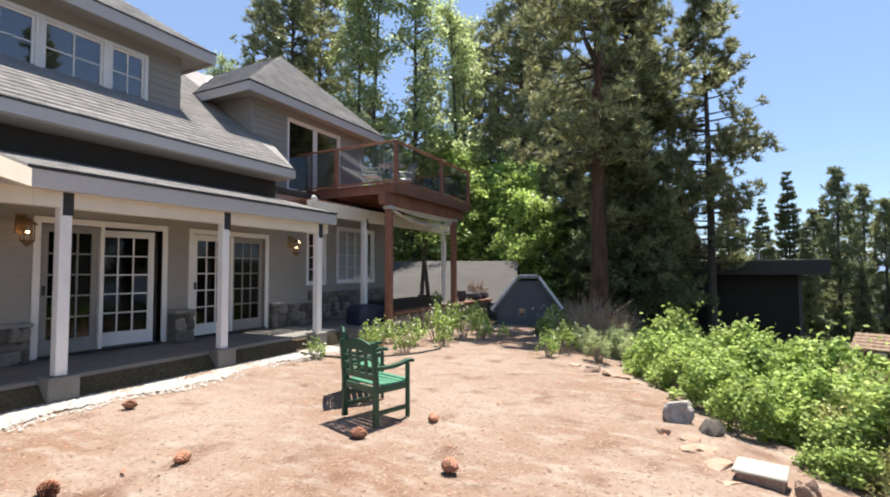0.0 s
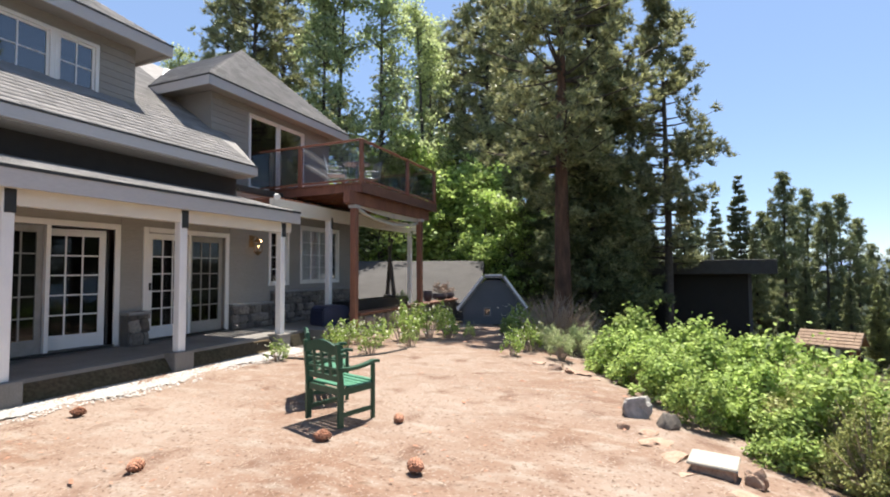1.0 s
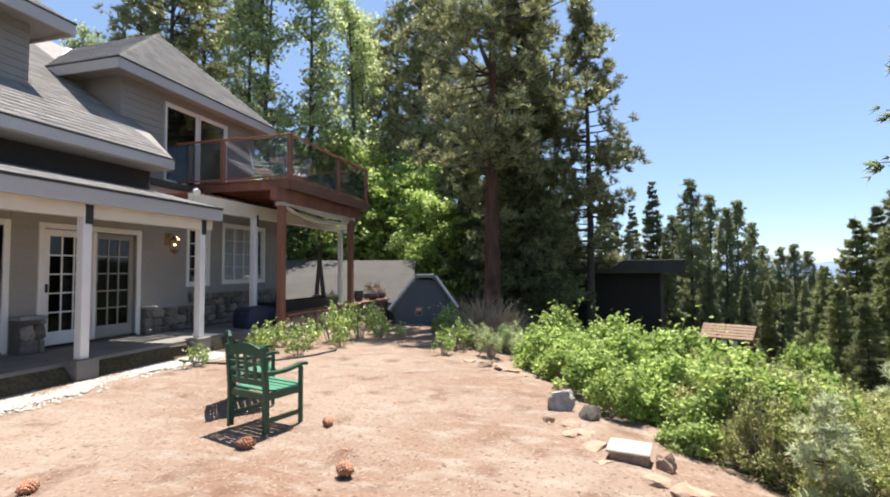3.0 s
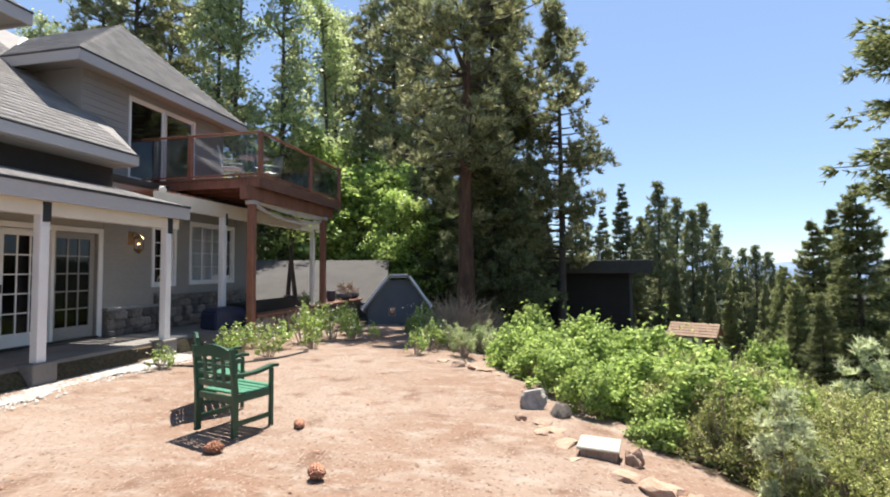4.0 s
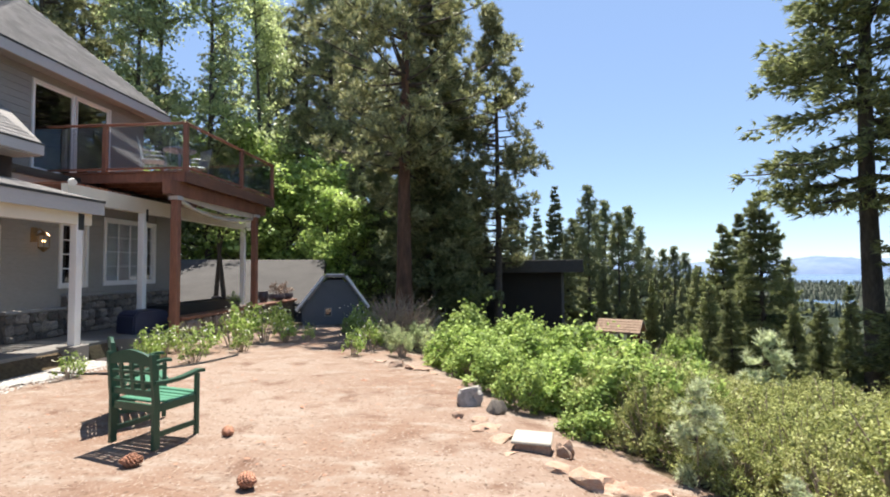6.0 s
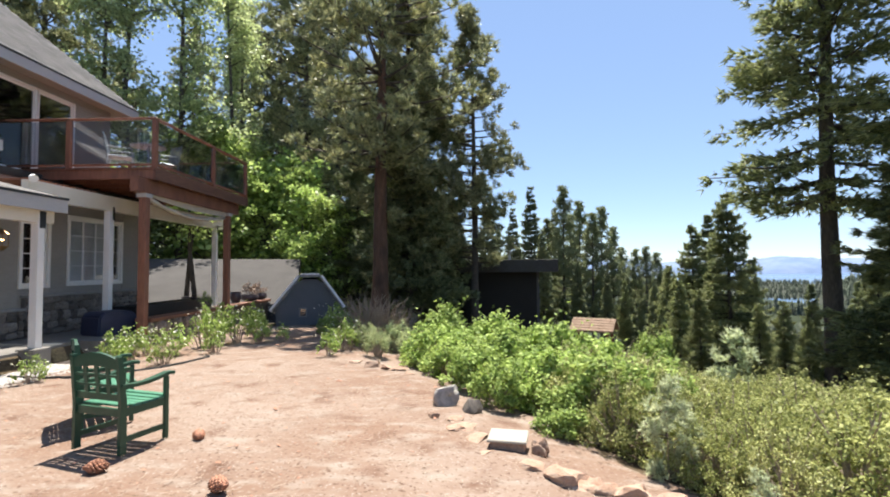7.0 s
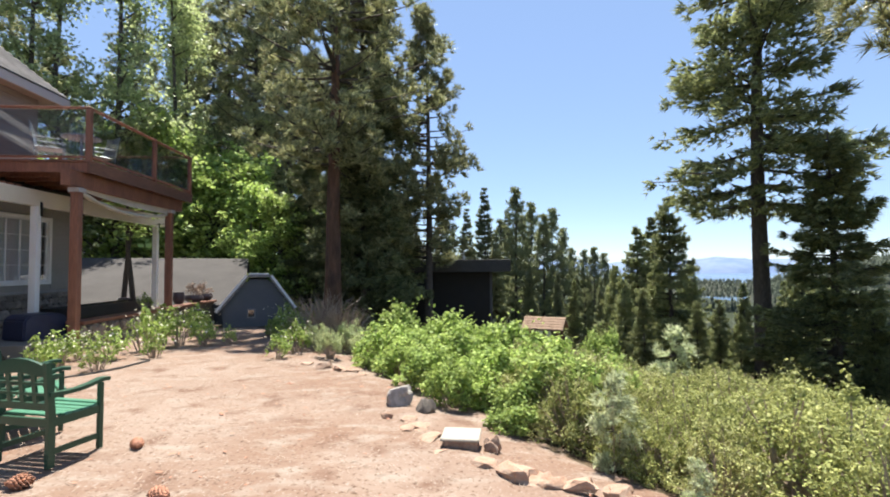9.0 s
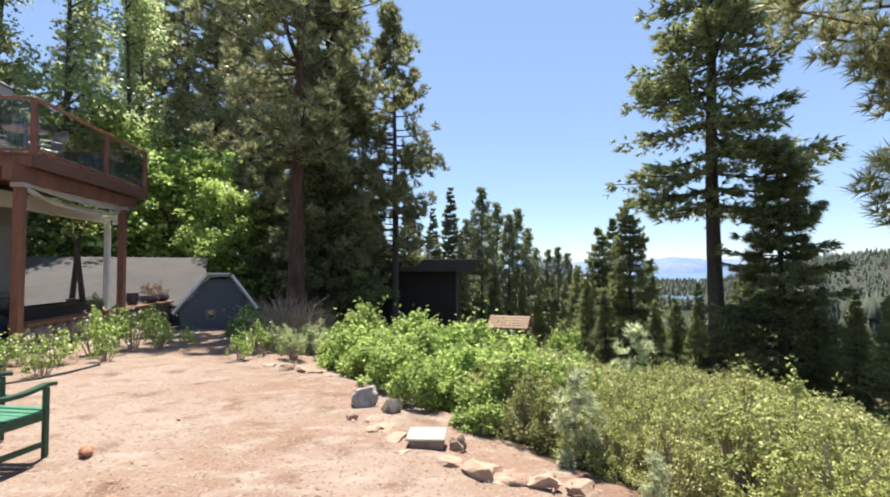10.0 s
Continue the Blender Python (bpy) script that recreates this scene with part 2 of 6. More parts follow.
M_SHINGLE = material("grey_asphalt_shingle", (0.239, 0.227, 0.220), 0.95, (0.174, 0.166, 0.160), 3.0, 0.6, 90.0, 0.2, 0.35, 90.0, island=0.16, spec=0.2)
M_CONCRETE = material("grey_concrete", (0.185, 0.172, 0.158), 0.9, (0.12, 0.112, 0.10), 2.0, 0.7, 50.0, 0.14, 0.25, 40.0)
M_WOOD = material("red_brown_stained_wood", (0.25, 0.105, 0.062), 0.6, (0.15, 0.06, 0.038), 2.5, 0.7, 30.0, 0.2, 0.15, 30.0, stretch=(1, 1, 0.15))
M_DECKWOOD = material("red_brown_deck_boards", (0.20, 0.085, 0.05), 0.6, (0.12, 0.05, 0.03), 2.5, 0.7, 30.0, 0.2, 0.15, 30.0, stretch=(1, 0.15, 1))
M_STONE = material("brown_grey_fieldstone", (0.22, 0.185, 0.155), 0.9, (0.10, 0.09, 0.082), 4.0, 0.8, 40.0, 0.25, 0.4, 20.0, each=0.5)
M_CAPSTONE = material("grey_capstone", (0.27, 0.26, 0.25), 0.85, (0.2, 0.19, 0.18), 4.0, 0.6, 40.0, 0.15, 0.2, 30.0)
M_MORTAR = material("dark_mortar", (0.13, 0.12, 0.11), 0.95)
M_BLACK = material("black_iron", (0.02, 0.019, 0.018), 0.5, bump=0.1)
# the dimness of the unlit rooms is put into this near-black colour
M_INSIDE = material("room_dimness", (0.05, 0.045, 0.04), 0.9)
M_BARK = material("pine_bark", (0.155, 0.085, 0.055), 0.95, (0.06, 0.038, 0.028), 5.0, 0.9, 20.0, 0.3, 1.0, 9.0, stretch=(1, 1, 0.25), spec=0.2)
M_GREYBARK = material("grey_bark", (0.10, 0.085, 0.07), 0.95, (0.05, 0.042, 0.036), 6.0, 0.8, 25.0, 0.25, 0.8, 12.0, stretch=(1, 1, 0.3), spec=0.2)
M_TWIG = material("dry_twigs", (0.275, 0.206, 0.150), 0.9, (0.413, 0.350, 0.288), 8.0, 0.6, 30.0, 0.2, 0.2, 30.0)
M_PINE = leaf_material("pine_needles", (0.125, 0.155, 0.07), (0.42, 0.42, 0.22), 0.3, 0.35, 0.5, 0.4)
M_FIR = leaf_material("fir_needles", (0.11, 0.145, 0.065), (0.35, 0.375, 0.165), 0.32, 0.35, 0.5, 0.45)
# copy of the fir needles with the shade behind the pine in its colour
M_DARKFIR = leaf_material("shaded_fir_needles", (0.12, 0.155, 0.08), (0.29, 0.32, 0.15), 0.32, 0.35, 0.5, 0.5)
# lighter base than the near needles, with some distance haze in the colour
M_FARNEEDLE = leaf_material("hazy_distant_needles", (0.15, 0.18, 0.095), (0.34, 0.36, 0.18), 0.32, 0.35, 0.5, 0.5)
M_GREYFRAME = material("grey_door_paint", (0.24, 0.23, 0.22), 0.6)
M_BLUEPINE = leaf_material("grey_green_needles", (0.42, 0.47, 0.29), (0.58, 0.62, 0.39), 0.4, 0.25, 1.5, 0.6)
M_ASPEN = leaf_material("aspen_leaves", (0.270, 0.351, 0.135), (0.486, 0.540, 0.270), 0.5, 0.3, 0.5)
M_MAPLE = leaf_material("broad_leaves", (0.207, 0.333, 0.077), (0.468, 0.567, 0.180), 0.42, 0.35, 0.6)
M_BUSH = leaf_material("thicket_leaves", (0.176, 0.282, 0.062), (0.378, 0.466, 0.136), 0.38, 0.35, 0.9, 0.6)
M_MANZ = leaf_material("manzanita_leaves", (0.22, 0.26, 0.08), (0.345, 0.355, 0.13), 0.3, 0.32, 0.9, 0.55)
M_SAGE = leaf_material("grey_green_leaves", (0.297, 0.369, 0.162), (0.450, 0.495, 0.261), 0.4, 0.3, 0.9, 0.6)
M_MANZDRY = leaf_material("dull_brush_leaves", (0.27, 0.25, 0.11), (0.34, 0.36, 0.135), 0.28, 0.35, 1.2)
M_GREEN = material("green_paint", (0.012, 0.055, 0.030), 0.42, (0.02, 0.075, 0.042), 4.0, 0.5, 60.0, 0.1, 0.08, 50.0)
M_GLASS = glass_material("window_glass", (0.4, 0.42, 0.44), 0.16)
M_CLEARGLASS = glass_material("clear_window_glass", (0.93, 0.95, 0.97), 0.14)
M_DOORGLASS = glass_material("door_glass", (0.45, 0.46, 0.46), 0.025)
M_RAILGLASS = glass_material("rail_glass", (0.78, 0.83, 0.88), 0.18)
M_GRAVEL = material("white_gravel", (0.381, 0.360, 0.336), 0.9, (0.243, 0.223, 0.203), 9.0, 0.8, 50.0, 0.1, 0.1, island=0.25)
M_ROCK = material("grey_rock", (0.36, 0.33, 0.30), 0.9, (0.22, 0.20, 0.18), 6.0, 0.8, 40.0, 0.2, 0.5, 20.0, each=0.2)
M_REDROCK = material("orange_sandstone", (0.300, 0.182, 0.121), 0.92, (0.340, 0.267, 0.207), 5.0, 0.7, 40.0, 0.2, 0.5, 18.0, each=0.2)
M_CONE = material("pine_cone_scales", (0.34, 0.16, 0.095), 0.8, (0.20, 0.085, 0.05), 30.0, 0.6, 60.0, 0.2, 0.1, island=0.3)
M_SLABSTONE = material("pale_flagstone", (0.340, 0.316, 0.267), 0.85, (0.267, 0.243, 0.203), 6.0, 0.6, 50.0, 0.1, 0.15, 40.0)
M_DARKWALL = material("charcoal_siding", (0.017, 0.016, 0.014), 0.85, (0.012, 0.012, 0.011), 3.0, 0.5, 60.0, 0.1, 0.15, 40.0)
M_BLUEWALL = material("blue_grey_siding", (0.095, 0.105, 0.12), 0.8, (0.075, 0.085, 0.10), 3.0, 0.5, 60.0, 0.1, 0.15, 40.0)
M_SHAKE = material("cedar_shake", (0.275, 0.190, 0.130), 0.9, (0.203, 0.130, 0.085), 5.0, 0.6, 60.0, 0.2, 0.3, 40.0, island=0.2)
M_WATER = material("lake_water", (0.081, 0.138, 0.227), 0.25, (0.097, 0.154, 0.243), 0.01, 0.5, 0.05, 0.05, 0.0)
# the haze of distance is put into this pale blue colour
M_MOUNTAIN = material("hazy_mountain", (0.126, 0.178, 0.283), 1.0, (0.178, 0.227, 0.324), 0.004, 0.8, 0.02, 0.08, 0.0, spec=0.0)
M_HILL = material("far_forest_floor", (0.041, 0.049, 0.041), 1.0, (0.069, 0.069, 0.057), 0.02, 0.8, 0.1, 0.15, 0.0, spec=0.0)
M_FARTREE = leaf_material("far_trees", (0.049, 0.069, 0.049), (0.089, 0.105, 0.073), 0.2, 0.25, 0.05, 0.8)
M_CANVAS = material("beige_canvas", (0.55, 0.49, 0.40), 0.9, (0.42, 0.36, 0.29), 4.0, 0.6, 80.0, 0.08, 0.2, 60.0)
M_NAVY = material("navy_cover", (0.02, 0.025, 0.06), 0.6, bump=0.2)
M_CLAY = material("dark_glazed_pot", (0.05, 0.04, 0.05), 0.35, bump=0.05)
M_GREYMETAL = material("grey_aluminium", (0.45, 0.45, 0.46), 0.4, metal=0.6, bump=0.05)
M_FLOWER = leaf_material("white_petals", (0.75, 0.75, 0.68), (0.8, 0.78, 0.6), 0.3, 0.1, 1.0)
M_BRASS = material("aged_brass", (0.30, 0.19, 0.09), 0.4, metal=0.8, bump=0.05)
bulb = bpy.data.materials.new("lit_bulb")
bulb.use_nodes = True
bulb.node_tree.nodes["Principled BSDF"].inputs["Emission Color"].default_value = (1.0, 0.55, 0.22, 1)
bulb.node_tree.nodes["Principled BSDF"].inputs["Emission Strength"].default_value = 6.0

# ---- ground ----
EDGE = [(-60, 30), (-6, 9.0), (-1, 4.6), (1.5, 2.7), (3.4, 1.2), (4.5, 0.35), (6.24, -0.28), (7.46, -0.72), (8.8, -1.75), (11.0, -2.75), (13.5, -3.3), (20, -3.6), (60, -8)]
EDGE_Y, EDGE_X = [p[0] for p in EDGE], [p[1] for p in EDGE]


def past_edge(x, y):
    """How far a place lies beyond the terrace's edge, down the slope."""
    return (x - np.interp(y, EDGE_Y, EDGE_X)) * 0.80


def height(x, y):
    x, y = np.asarray(x, float), np.asarray(y, float)
    d = np.maximum(past_edge(x, y), 0)
    z = -0.19 * np.minimum(d, 30) - 0.115 * np.clip(d - 30, 0, 470)
    z -= 0.10 * np.clip(y - 14.5, 0, 12) + 0.05 * np.clip(y - 26.5, 0, 60)
    far = np.clip((np.hypot(x, y) - 60) / 400, 0, 1)
    z = z * (1 - far) + far * np.minimum(z, -40 * far)
    z = np.where((x < -12) & (y < 40), np.maximum(z, -0.4), z)
    return np.maximum(z, -62)


def ground():
    ax = np.unique(np.concatenate([np.linspace(-9, 9, 181), np.geomspace(9, 4900, 60), -np.geomspace(9, 4900, 60)]))
    ay = np.unique(np.concatenate([np.linspace(-6, 16, 221), np.geomspace(16, 4900, 60), -np.geomspace(6, 4900, 40)]))
    X, Y = np.meshgrid(ax, ay)
    Z = height(X, Y)
    near = np.exp(-(np.hypot(X, Y) / 14) ** 2)
    bumps = np.zeros_like(Z)
    for k in range(14):
        a, f, p = rng.uniform(0, 6.28), rng.uniform(1.0, 8), rng.uniform(0, 6.28)
        bumps += np.sin((X * math.cos(a) + Y * math.sin(a)) * f + p) * 0.012 / f ** 0.6
    Z = Z + bumps * near
    n, m = X.shape
    i = np.arange(n * m).reshape(n, m)
    f = np.stack([i[:-1, :-1], i[:-1, 1:], i[1:, 1:], i[1:, :-1]], -1).reshape(-1, 4)
    ob = arrays("ground", np.stack([X, Y, Z], -1), f, M_DIRT, smooth=True)
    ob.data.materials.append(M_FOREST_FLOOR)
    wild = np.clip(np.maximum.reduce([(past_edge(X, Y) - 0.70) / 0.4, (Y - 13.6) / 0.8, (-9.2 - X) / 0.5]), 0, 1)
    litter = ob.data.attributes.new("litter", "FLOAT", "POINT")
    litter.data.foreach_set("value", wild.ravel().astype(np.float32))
    # beyond 34 m the ground takes the floor with shade in its colour
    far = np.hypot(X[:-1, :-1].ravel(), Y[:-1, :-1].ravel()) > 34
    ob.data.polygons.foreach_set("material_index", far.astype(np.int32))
    return tagged(ob, "dry reddish-tan dirt terrace that falls away as a hillside", "ground", kind="structure")


ground()

# ---- the house ----
XW, XD, XE = -9.0, -10.07, -10.03  # ground-floor wall face and the two upper wall faces
house = thing("house", (-13.5, 6.0, 0.0), "two-storey grey-sided house with hipped dormers and white trim", "house")


def gap_wall(name, y0, y1, z0, z1, x0, x1, holes, parent, mat):
    """A wall along y with real openings, holes as (y0, y1, z0, z1) in order along y."""
    y = y0
    last = None
    for a, b, c, d in holes:
        if a > y:
            last = part(name, boxed(x0, x1, y, a, z0, z1), mat, parent)
        if c > z0:
            part(name, boxed(x0, x1, a, b, z0, c), mat, parent)
        if d < z1:
            part(name, boxed(x0, x1, a, b, d, z1), mat, parent)
        y = b
    if y < y1:
        last = part(name, boxed(x0, x1, y, y1, z0, z1), mat, parent)
    return last


HOLES = [(3.78, 5.72, 0.30, 2.44), (6.36, 8.22, 0.30, 2.44), (9.66, 10.28, 1.36, 2.70), (10.88, 12.56, 1.38, 2.88)]
wall_front = gap_wall("wall", -4.0, 8.5, 0.0, 4.0, XW - 0.2, XW, HOLES[:2], house, M_SIDING)
wall_side = gap_wall("wall", 8.5, 13.3, 0.0, 3.58, XW - 0.2, XW, HOLES[2:], house, M_SIDING)
part("flat_roof", boxed(-12.0, XW + 0.05, 8.56, 13.3, 3.58, 3.66), M_BLACK, house)
# thin dark brown strip over the wall between porch roof and eave
part("upper_band", boxed(XW, XW + 0.02, -4.0, 8.5, 3.47, 3.86), material("dark_brown_band", (0.035, 0.028, 0.024), 0.8), house, "dark brown band on the wall under the eave")
part("wall", boxed(-18.0, XW - 0.2, 13.1, 13.3, 0, 3.57), M_SIDING, house)
part("wall", boxed(-18.0, -17.8, -4.0, 13.1, 0, 7.0), M_SIDING, house)
part("wall", boxed(-17.8, XW - 0.2, -4.0, -3.8, 0, 7.0), M_SIDING, house)
# room surfaces behind the openings, coloured dark for the lack of light
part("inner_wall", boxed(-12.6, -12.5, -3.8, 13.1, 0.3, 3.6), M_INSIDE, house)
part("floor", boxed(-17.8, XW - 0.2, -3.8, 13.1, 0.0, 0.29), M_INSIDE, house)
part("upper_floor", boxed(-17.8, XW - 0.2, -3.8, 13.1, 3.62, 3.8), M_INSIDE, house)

# upper walls
D1 = [(3.06, 4.05, 5.19, 6.14), (4.17, 5.14, 5.19, 6.14), (5.28, 5.93, 5.19, 6.14)]
gap_wall("dormer_wall", -4.0, 6.73, 4.7, 6.68, XD - 0.15, XD, D1, house, M_SIDING)
part("dormer_wall", boxed(-14.0, XD - 0.15, 6.58, 6.73, 4.7, 6.68), M_SIDING, house)
gap_wall("dormer_wall", 8.65, 13.47, 3.66, 6.47, XE - 0.15, XE, [(9.93, 12.15, 3.95, 6.0)], house, M_SIDING)
part("dormer_wall", boxed(-14.0, XE - 0.15, 8.65, 8.80, 3.66, 6.47), M_SIDING, house)
part("dormer_wall", boxed(-18.0, XE - 0.15, 13.32, 13.47, 3.66, 6.47), M_SIDING, house)


def shingles(name, a, b, c, parent, rows, u_cut=None, tab=0.32):
    """Courses of tabs over a roof: a to b is the eave, a to c the way up; u_cut(v) gives where a course starts and ends."""
    a, b, c = (np.array(p, float) for p in (a, b, c))
    e, up = b - a, c - a
    L = np.linalg.norm(e)
    n = np.cross(e, up)
    n /= np.linalg.norm(n)
    if n[2] < 0:
        n = -n
    V, F = [], []
    for r in range(rows):
        v0, v1 = r / rows, (r + 1.15) / rows
        s, t = u_cut((r + 0.5) / rows) if u_cut else (0.0, 1.0)
        if t - s < 0.01:
            continue
        k = max(1, int((t - s) * L / tab))
        cuts = np.linspace(s, t, k + 1)
        cuts[1:-1] += rng.uniform(-0.2, 0.2, k - 1) * (t - s) / k
        for u0, u1 in zip(cuts, cuts[1:]):
            g = 0.004 / L
            lift = 0.009 + rng.uniform(-0.003, 0.005)
            j = rng.uniform(-0.006, 0.006) / np.linalg.norm(up)
            p = [a + e * (u0 + g) + up * (v0 + j), a + e * (u1 - g) + up * (v0 + j), a + e * (u1 - g) + up * v1, a + e * (u0 + g) + up * v1]
            i = len(V)
            V += [p[0] + n * lift, p[1] + n * lift, p[2] + n * 0.004, p[3] + n * 0.004, p[0] - n * 0.01, p[1] - n * 0.01]
            F += [(i, i + 1, i + 2, i + 3), (i + 4, i + 5, i + 1, i), (i + 4, i, i + 3, i + 3), (i + 1, i + 5, i + 2, i + 2)]
    F = [f for f in F if len(set(f)) == 4]
    ob = arrays(name, V, F, M_SHINGLE, parent)
    ob["kind"] = "stuff"
    return ob


SL = 0.70
EX, EZ = -8.4, 4.11


def main_z(x):
    return EZ + SL * (EX - x)


bm = bmesh.new()
slab_of(bm, [(EX, -4.5, EZ), (EX, 8.55, EZ), (-9.7, 9.06, main_z(-9.7)), (XE, 9.06, main_z(XE)), (-14.4, 9.06, main_z(-14.4)), (-14.4, -4.5, main_z(-14.4))], 0.08)
main_roof = part("main_roof", bm, M_SHINGLE, house)
part("rear_roof", slab_of(bmesh.new(), [(-14.4, -4.5, 8.31), (-14.4, 13.0, 8.31), (-19.0, 13.0, 5.1), (-19.0, -4.5, 5.1)], 0.1), M_SHINGLE, house)
shingles("shingles", (EX - 0.0, -1.0, EZ), (EX, 8.55, EZ), (-9.72, -1.0, main_z(-9.72)), main_roof, 9)
shingles("shingles", (-9.72, 6.5, main_z(-9.72)), (-9.72, 9.04, main_z(-9.72)), (-14.4, 6.5, main_z(-14.4)), main_roof, 34)
slab_tip = slab_of(bmesh.new(), [(-11.9, 9.06, main_z(-11.9)), (-14.4, 11.7, main_z(-14.4)), (-14.4, 9.06, main_z(-14.4))], 0.08)
part("main_roof", slab_tip, M_SHINGLE, house)
part("fascia", boxed(EX - 0.03, EX + 0.02, -4.5, 8.56, 3.89, EZ - 0.03), M_FASCIA, house)
part("drip_edge", boxed(EX - 0.03, EX + 0.03, -4.5, 8.57, EZ - 0.03, EZ + 0.005), M_BLACK, house, "dark drip edge")
part("fascia", boxed(-9.7, EX - 0.03, 8.52, 8.56, 3.89, EZ - 0.03), M_FASCIA, house)
part("soffit", boxed(XW, EX - 0.03, -4.5, 8.52, 3.86, 3.90), M_SIDING, house)


def hip(name, x0, y0, y1, z, front, side, tile_side, length):
    """A hipped dormer roof: eave line x0, from y0 to y1 at height z; front and side rise per metre."""
    ym = (y0 + y1) / 2
    rise = (y1 - y0) / 2 * side
    xa = x0 - rise / front
    A, B, P = (x0, y0, z), (x0, y1, z), (xa, ym, z + rise)
    Q = (x0 - length, ym, z + rise)
    C, D = (x0 - length, y0, z), (x0 - length, y1, z)
    roof = None
    for i, poly in enumerate(([A, B, P], [A, P, Q, C], [B, D, Q, P])):
        b = slab_of(bmesh.new(), poly, 0.06)
        o = part(name, b, M_SHINGLE, house)
        roof = roof or o
    rows = int(math.dist(((A[0] + B[0]) / 2, ym, z), P) / 0.135)
    shingles("shingles", A, B, (A[0] + (P[0] - A[0]), A[1], P[2]), roof, rows, lambda v: (v * 0.5, 1 - v * 0.5))
    if tile_side:
        k = rise / front / length
        rows = int(math.hypot(ym - y0, rise) / 0.135)
        shingles("shingles", A, C, (x0, ym, P[2]), roof, rows, lambda v: (v * k, 1))
    for poly in ([A, B], [C, A], [B, D]):
        (ax, ay, _), (bx, by, _) = poly
        b = boxed(min(ax, bx) - 0.02, max(ax, bx) + 0.02, min(ay, by) - 0.02, max(ay, by) + 0.02, z - 0.27, z - 0.045)
        part("fascia", b, M_FASCIA, house)
        b = boxed(min(ax, bx) - 0.03, max(ax, bx) + 0.03, min(ay, by) - 0.03, max(ay, by) + 0.03, z - 0.045, z - 0.005)
        part("drip_edge", b, M_BLACK, house, "dark drip edge")
    part("soffit", boxed(x0 - length, x0 - 0.02, y0 + 0.02, y1 - 0.02, z - 0.2, z - 0.17), M_SIDING, house)
    return roof


hip("dormer_roof", -9.55, -3.32, 7.19, 6.643, 0.72, 0.72, True, 7.0)
hip("dormer_roof", -9.55, 8.175, 13.96, 6.425, 1.08, 0.74, True, 4.6)
part("flashing", slab_of(bmesh.new(), [(-11.75, 8.42, main_z(-11.75) + 0.05), (-12.0, 8.72, main_z(-12.0) + 0.10), (-14.3, 10.95, main_z(-14.3) + 0.10), (-14.3, 10.55, main_z(-14.3) + 0.05)], 0.03), M_TRIM, house, "pale metal valley flashing")

def window(y0, y1, z0, z1, x, cols, rows, parent, mat=None, frame=0.07, deep=0.12, bar=0.022, name="window", glass=None):
    """A fixed window: outer frame, glazing bars and panes, standing in its opening; x is the outer wall face."""
    mat = mat or M_TRIM
    bm = bmesh.new()
    for a in ((y0 - frame, y0, z0 - frame, z1 + frame), (y1, y1 + frame, z0 - frame, z1 + frame), (y0, y1, z1, z1 + frame), (y0, y1, z0 - frame, z0)):
        box(bm, x - deep, x + 0.035, *a, bevel=0.006)
    w = part(name, bm, mat, parent)
    fr = 0.045
    bm = bmesh.new()
    for a in ((y0 + 0.001, y0 + fr, z0, z1), (y1 - fr, y1 - 0.001, z0, z1), (y0 + fr, y1 - fr, z1 - fr, z1), (y0 + fr, y1 - fr, z0, z0 + fr)):
        box(bm, x - 0.06, x - 0.005, *a)
    part("sash", bm, mat, w)
    a0, a1, b0, b1 = y0 + fr, y1 - fr, z0 + fr, z1 - fr
    for i in range(1, cols):
        y = a0 + (a1 - a0) * i / cols
        part("glazing_bar", boxed(x - 0.05, x - 0.012, y - bar / 2, y + bar / 2, b0, b1), mat, w)
    for i in range(1, rows):
        z = b0 + (b1 - b0) * i / rows
        part("glazing_bar", boxed(x - 0.049, x - 0.014, a0, a1, z - bar / 2, z + bar / 2), mat, w)
    part("pane", boxed(x - 0.034, x - 0.028, a0, a1, b0, b1), glass or M_GLASS, w, "reflecting window pane")
    return w


for y0, y1, z0, z1 in D1:
    window(y0, y1, z0, z1, XD, 2, 2, house)
window(*HOLES[2], XW, 2, 4, house)
window(*HOLES[3], XW, 4, 4, house, glass=M_CLEARGLASS)
# added sheet: its pale colour stands for the sky reflected in the panes
part("pale_sheet", boxed(XW - 0.16, XW - 0.14, 10.9, 12.54, 1.4, 2.86), M_TRIM, house, "pale sheet added for the brightness the panes reflect")
for a, b in ((9.95, 11.02), (11.10, 12.13)):
    window(a, b, 3.98, 5.98, XE, 1, 1, house, name="sliding_door", frame=0.055)
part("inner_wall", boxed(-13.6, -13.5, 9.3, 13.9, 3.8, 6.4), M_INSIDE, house)


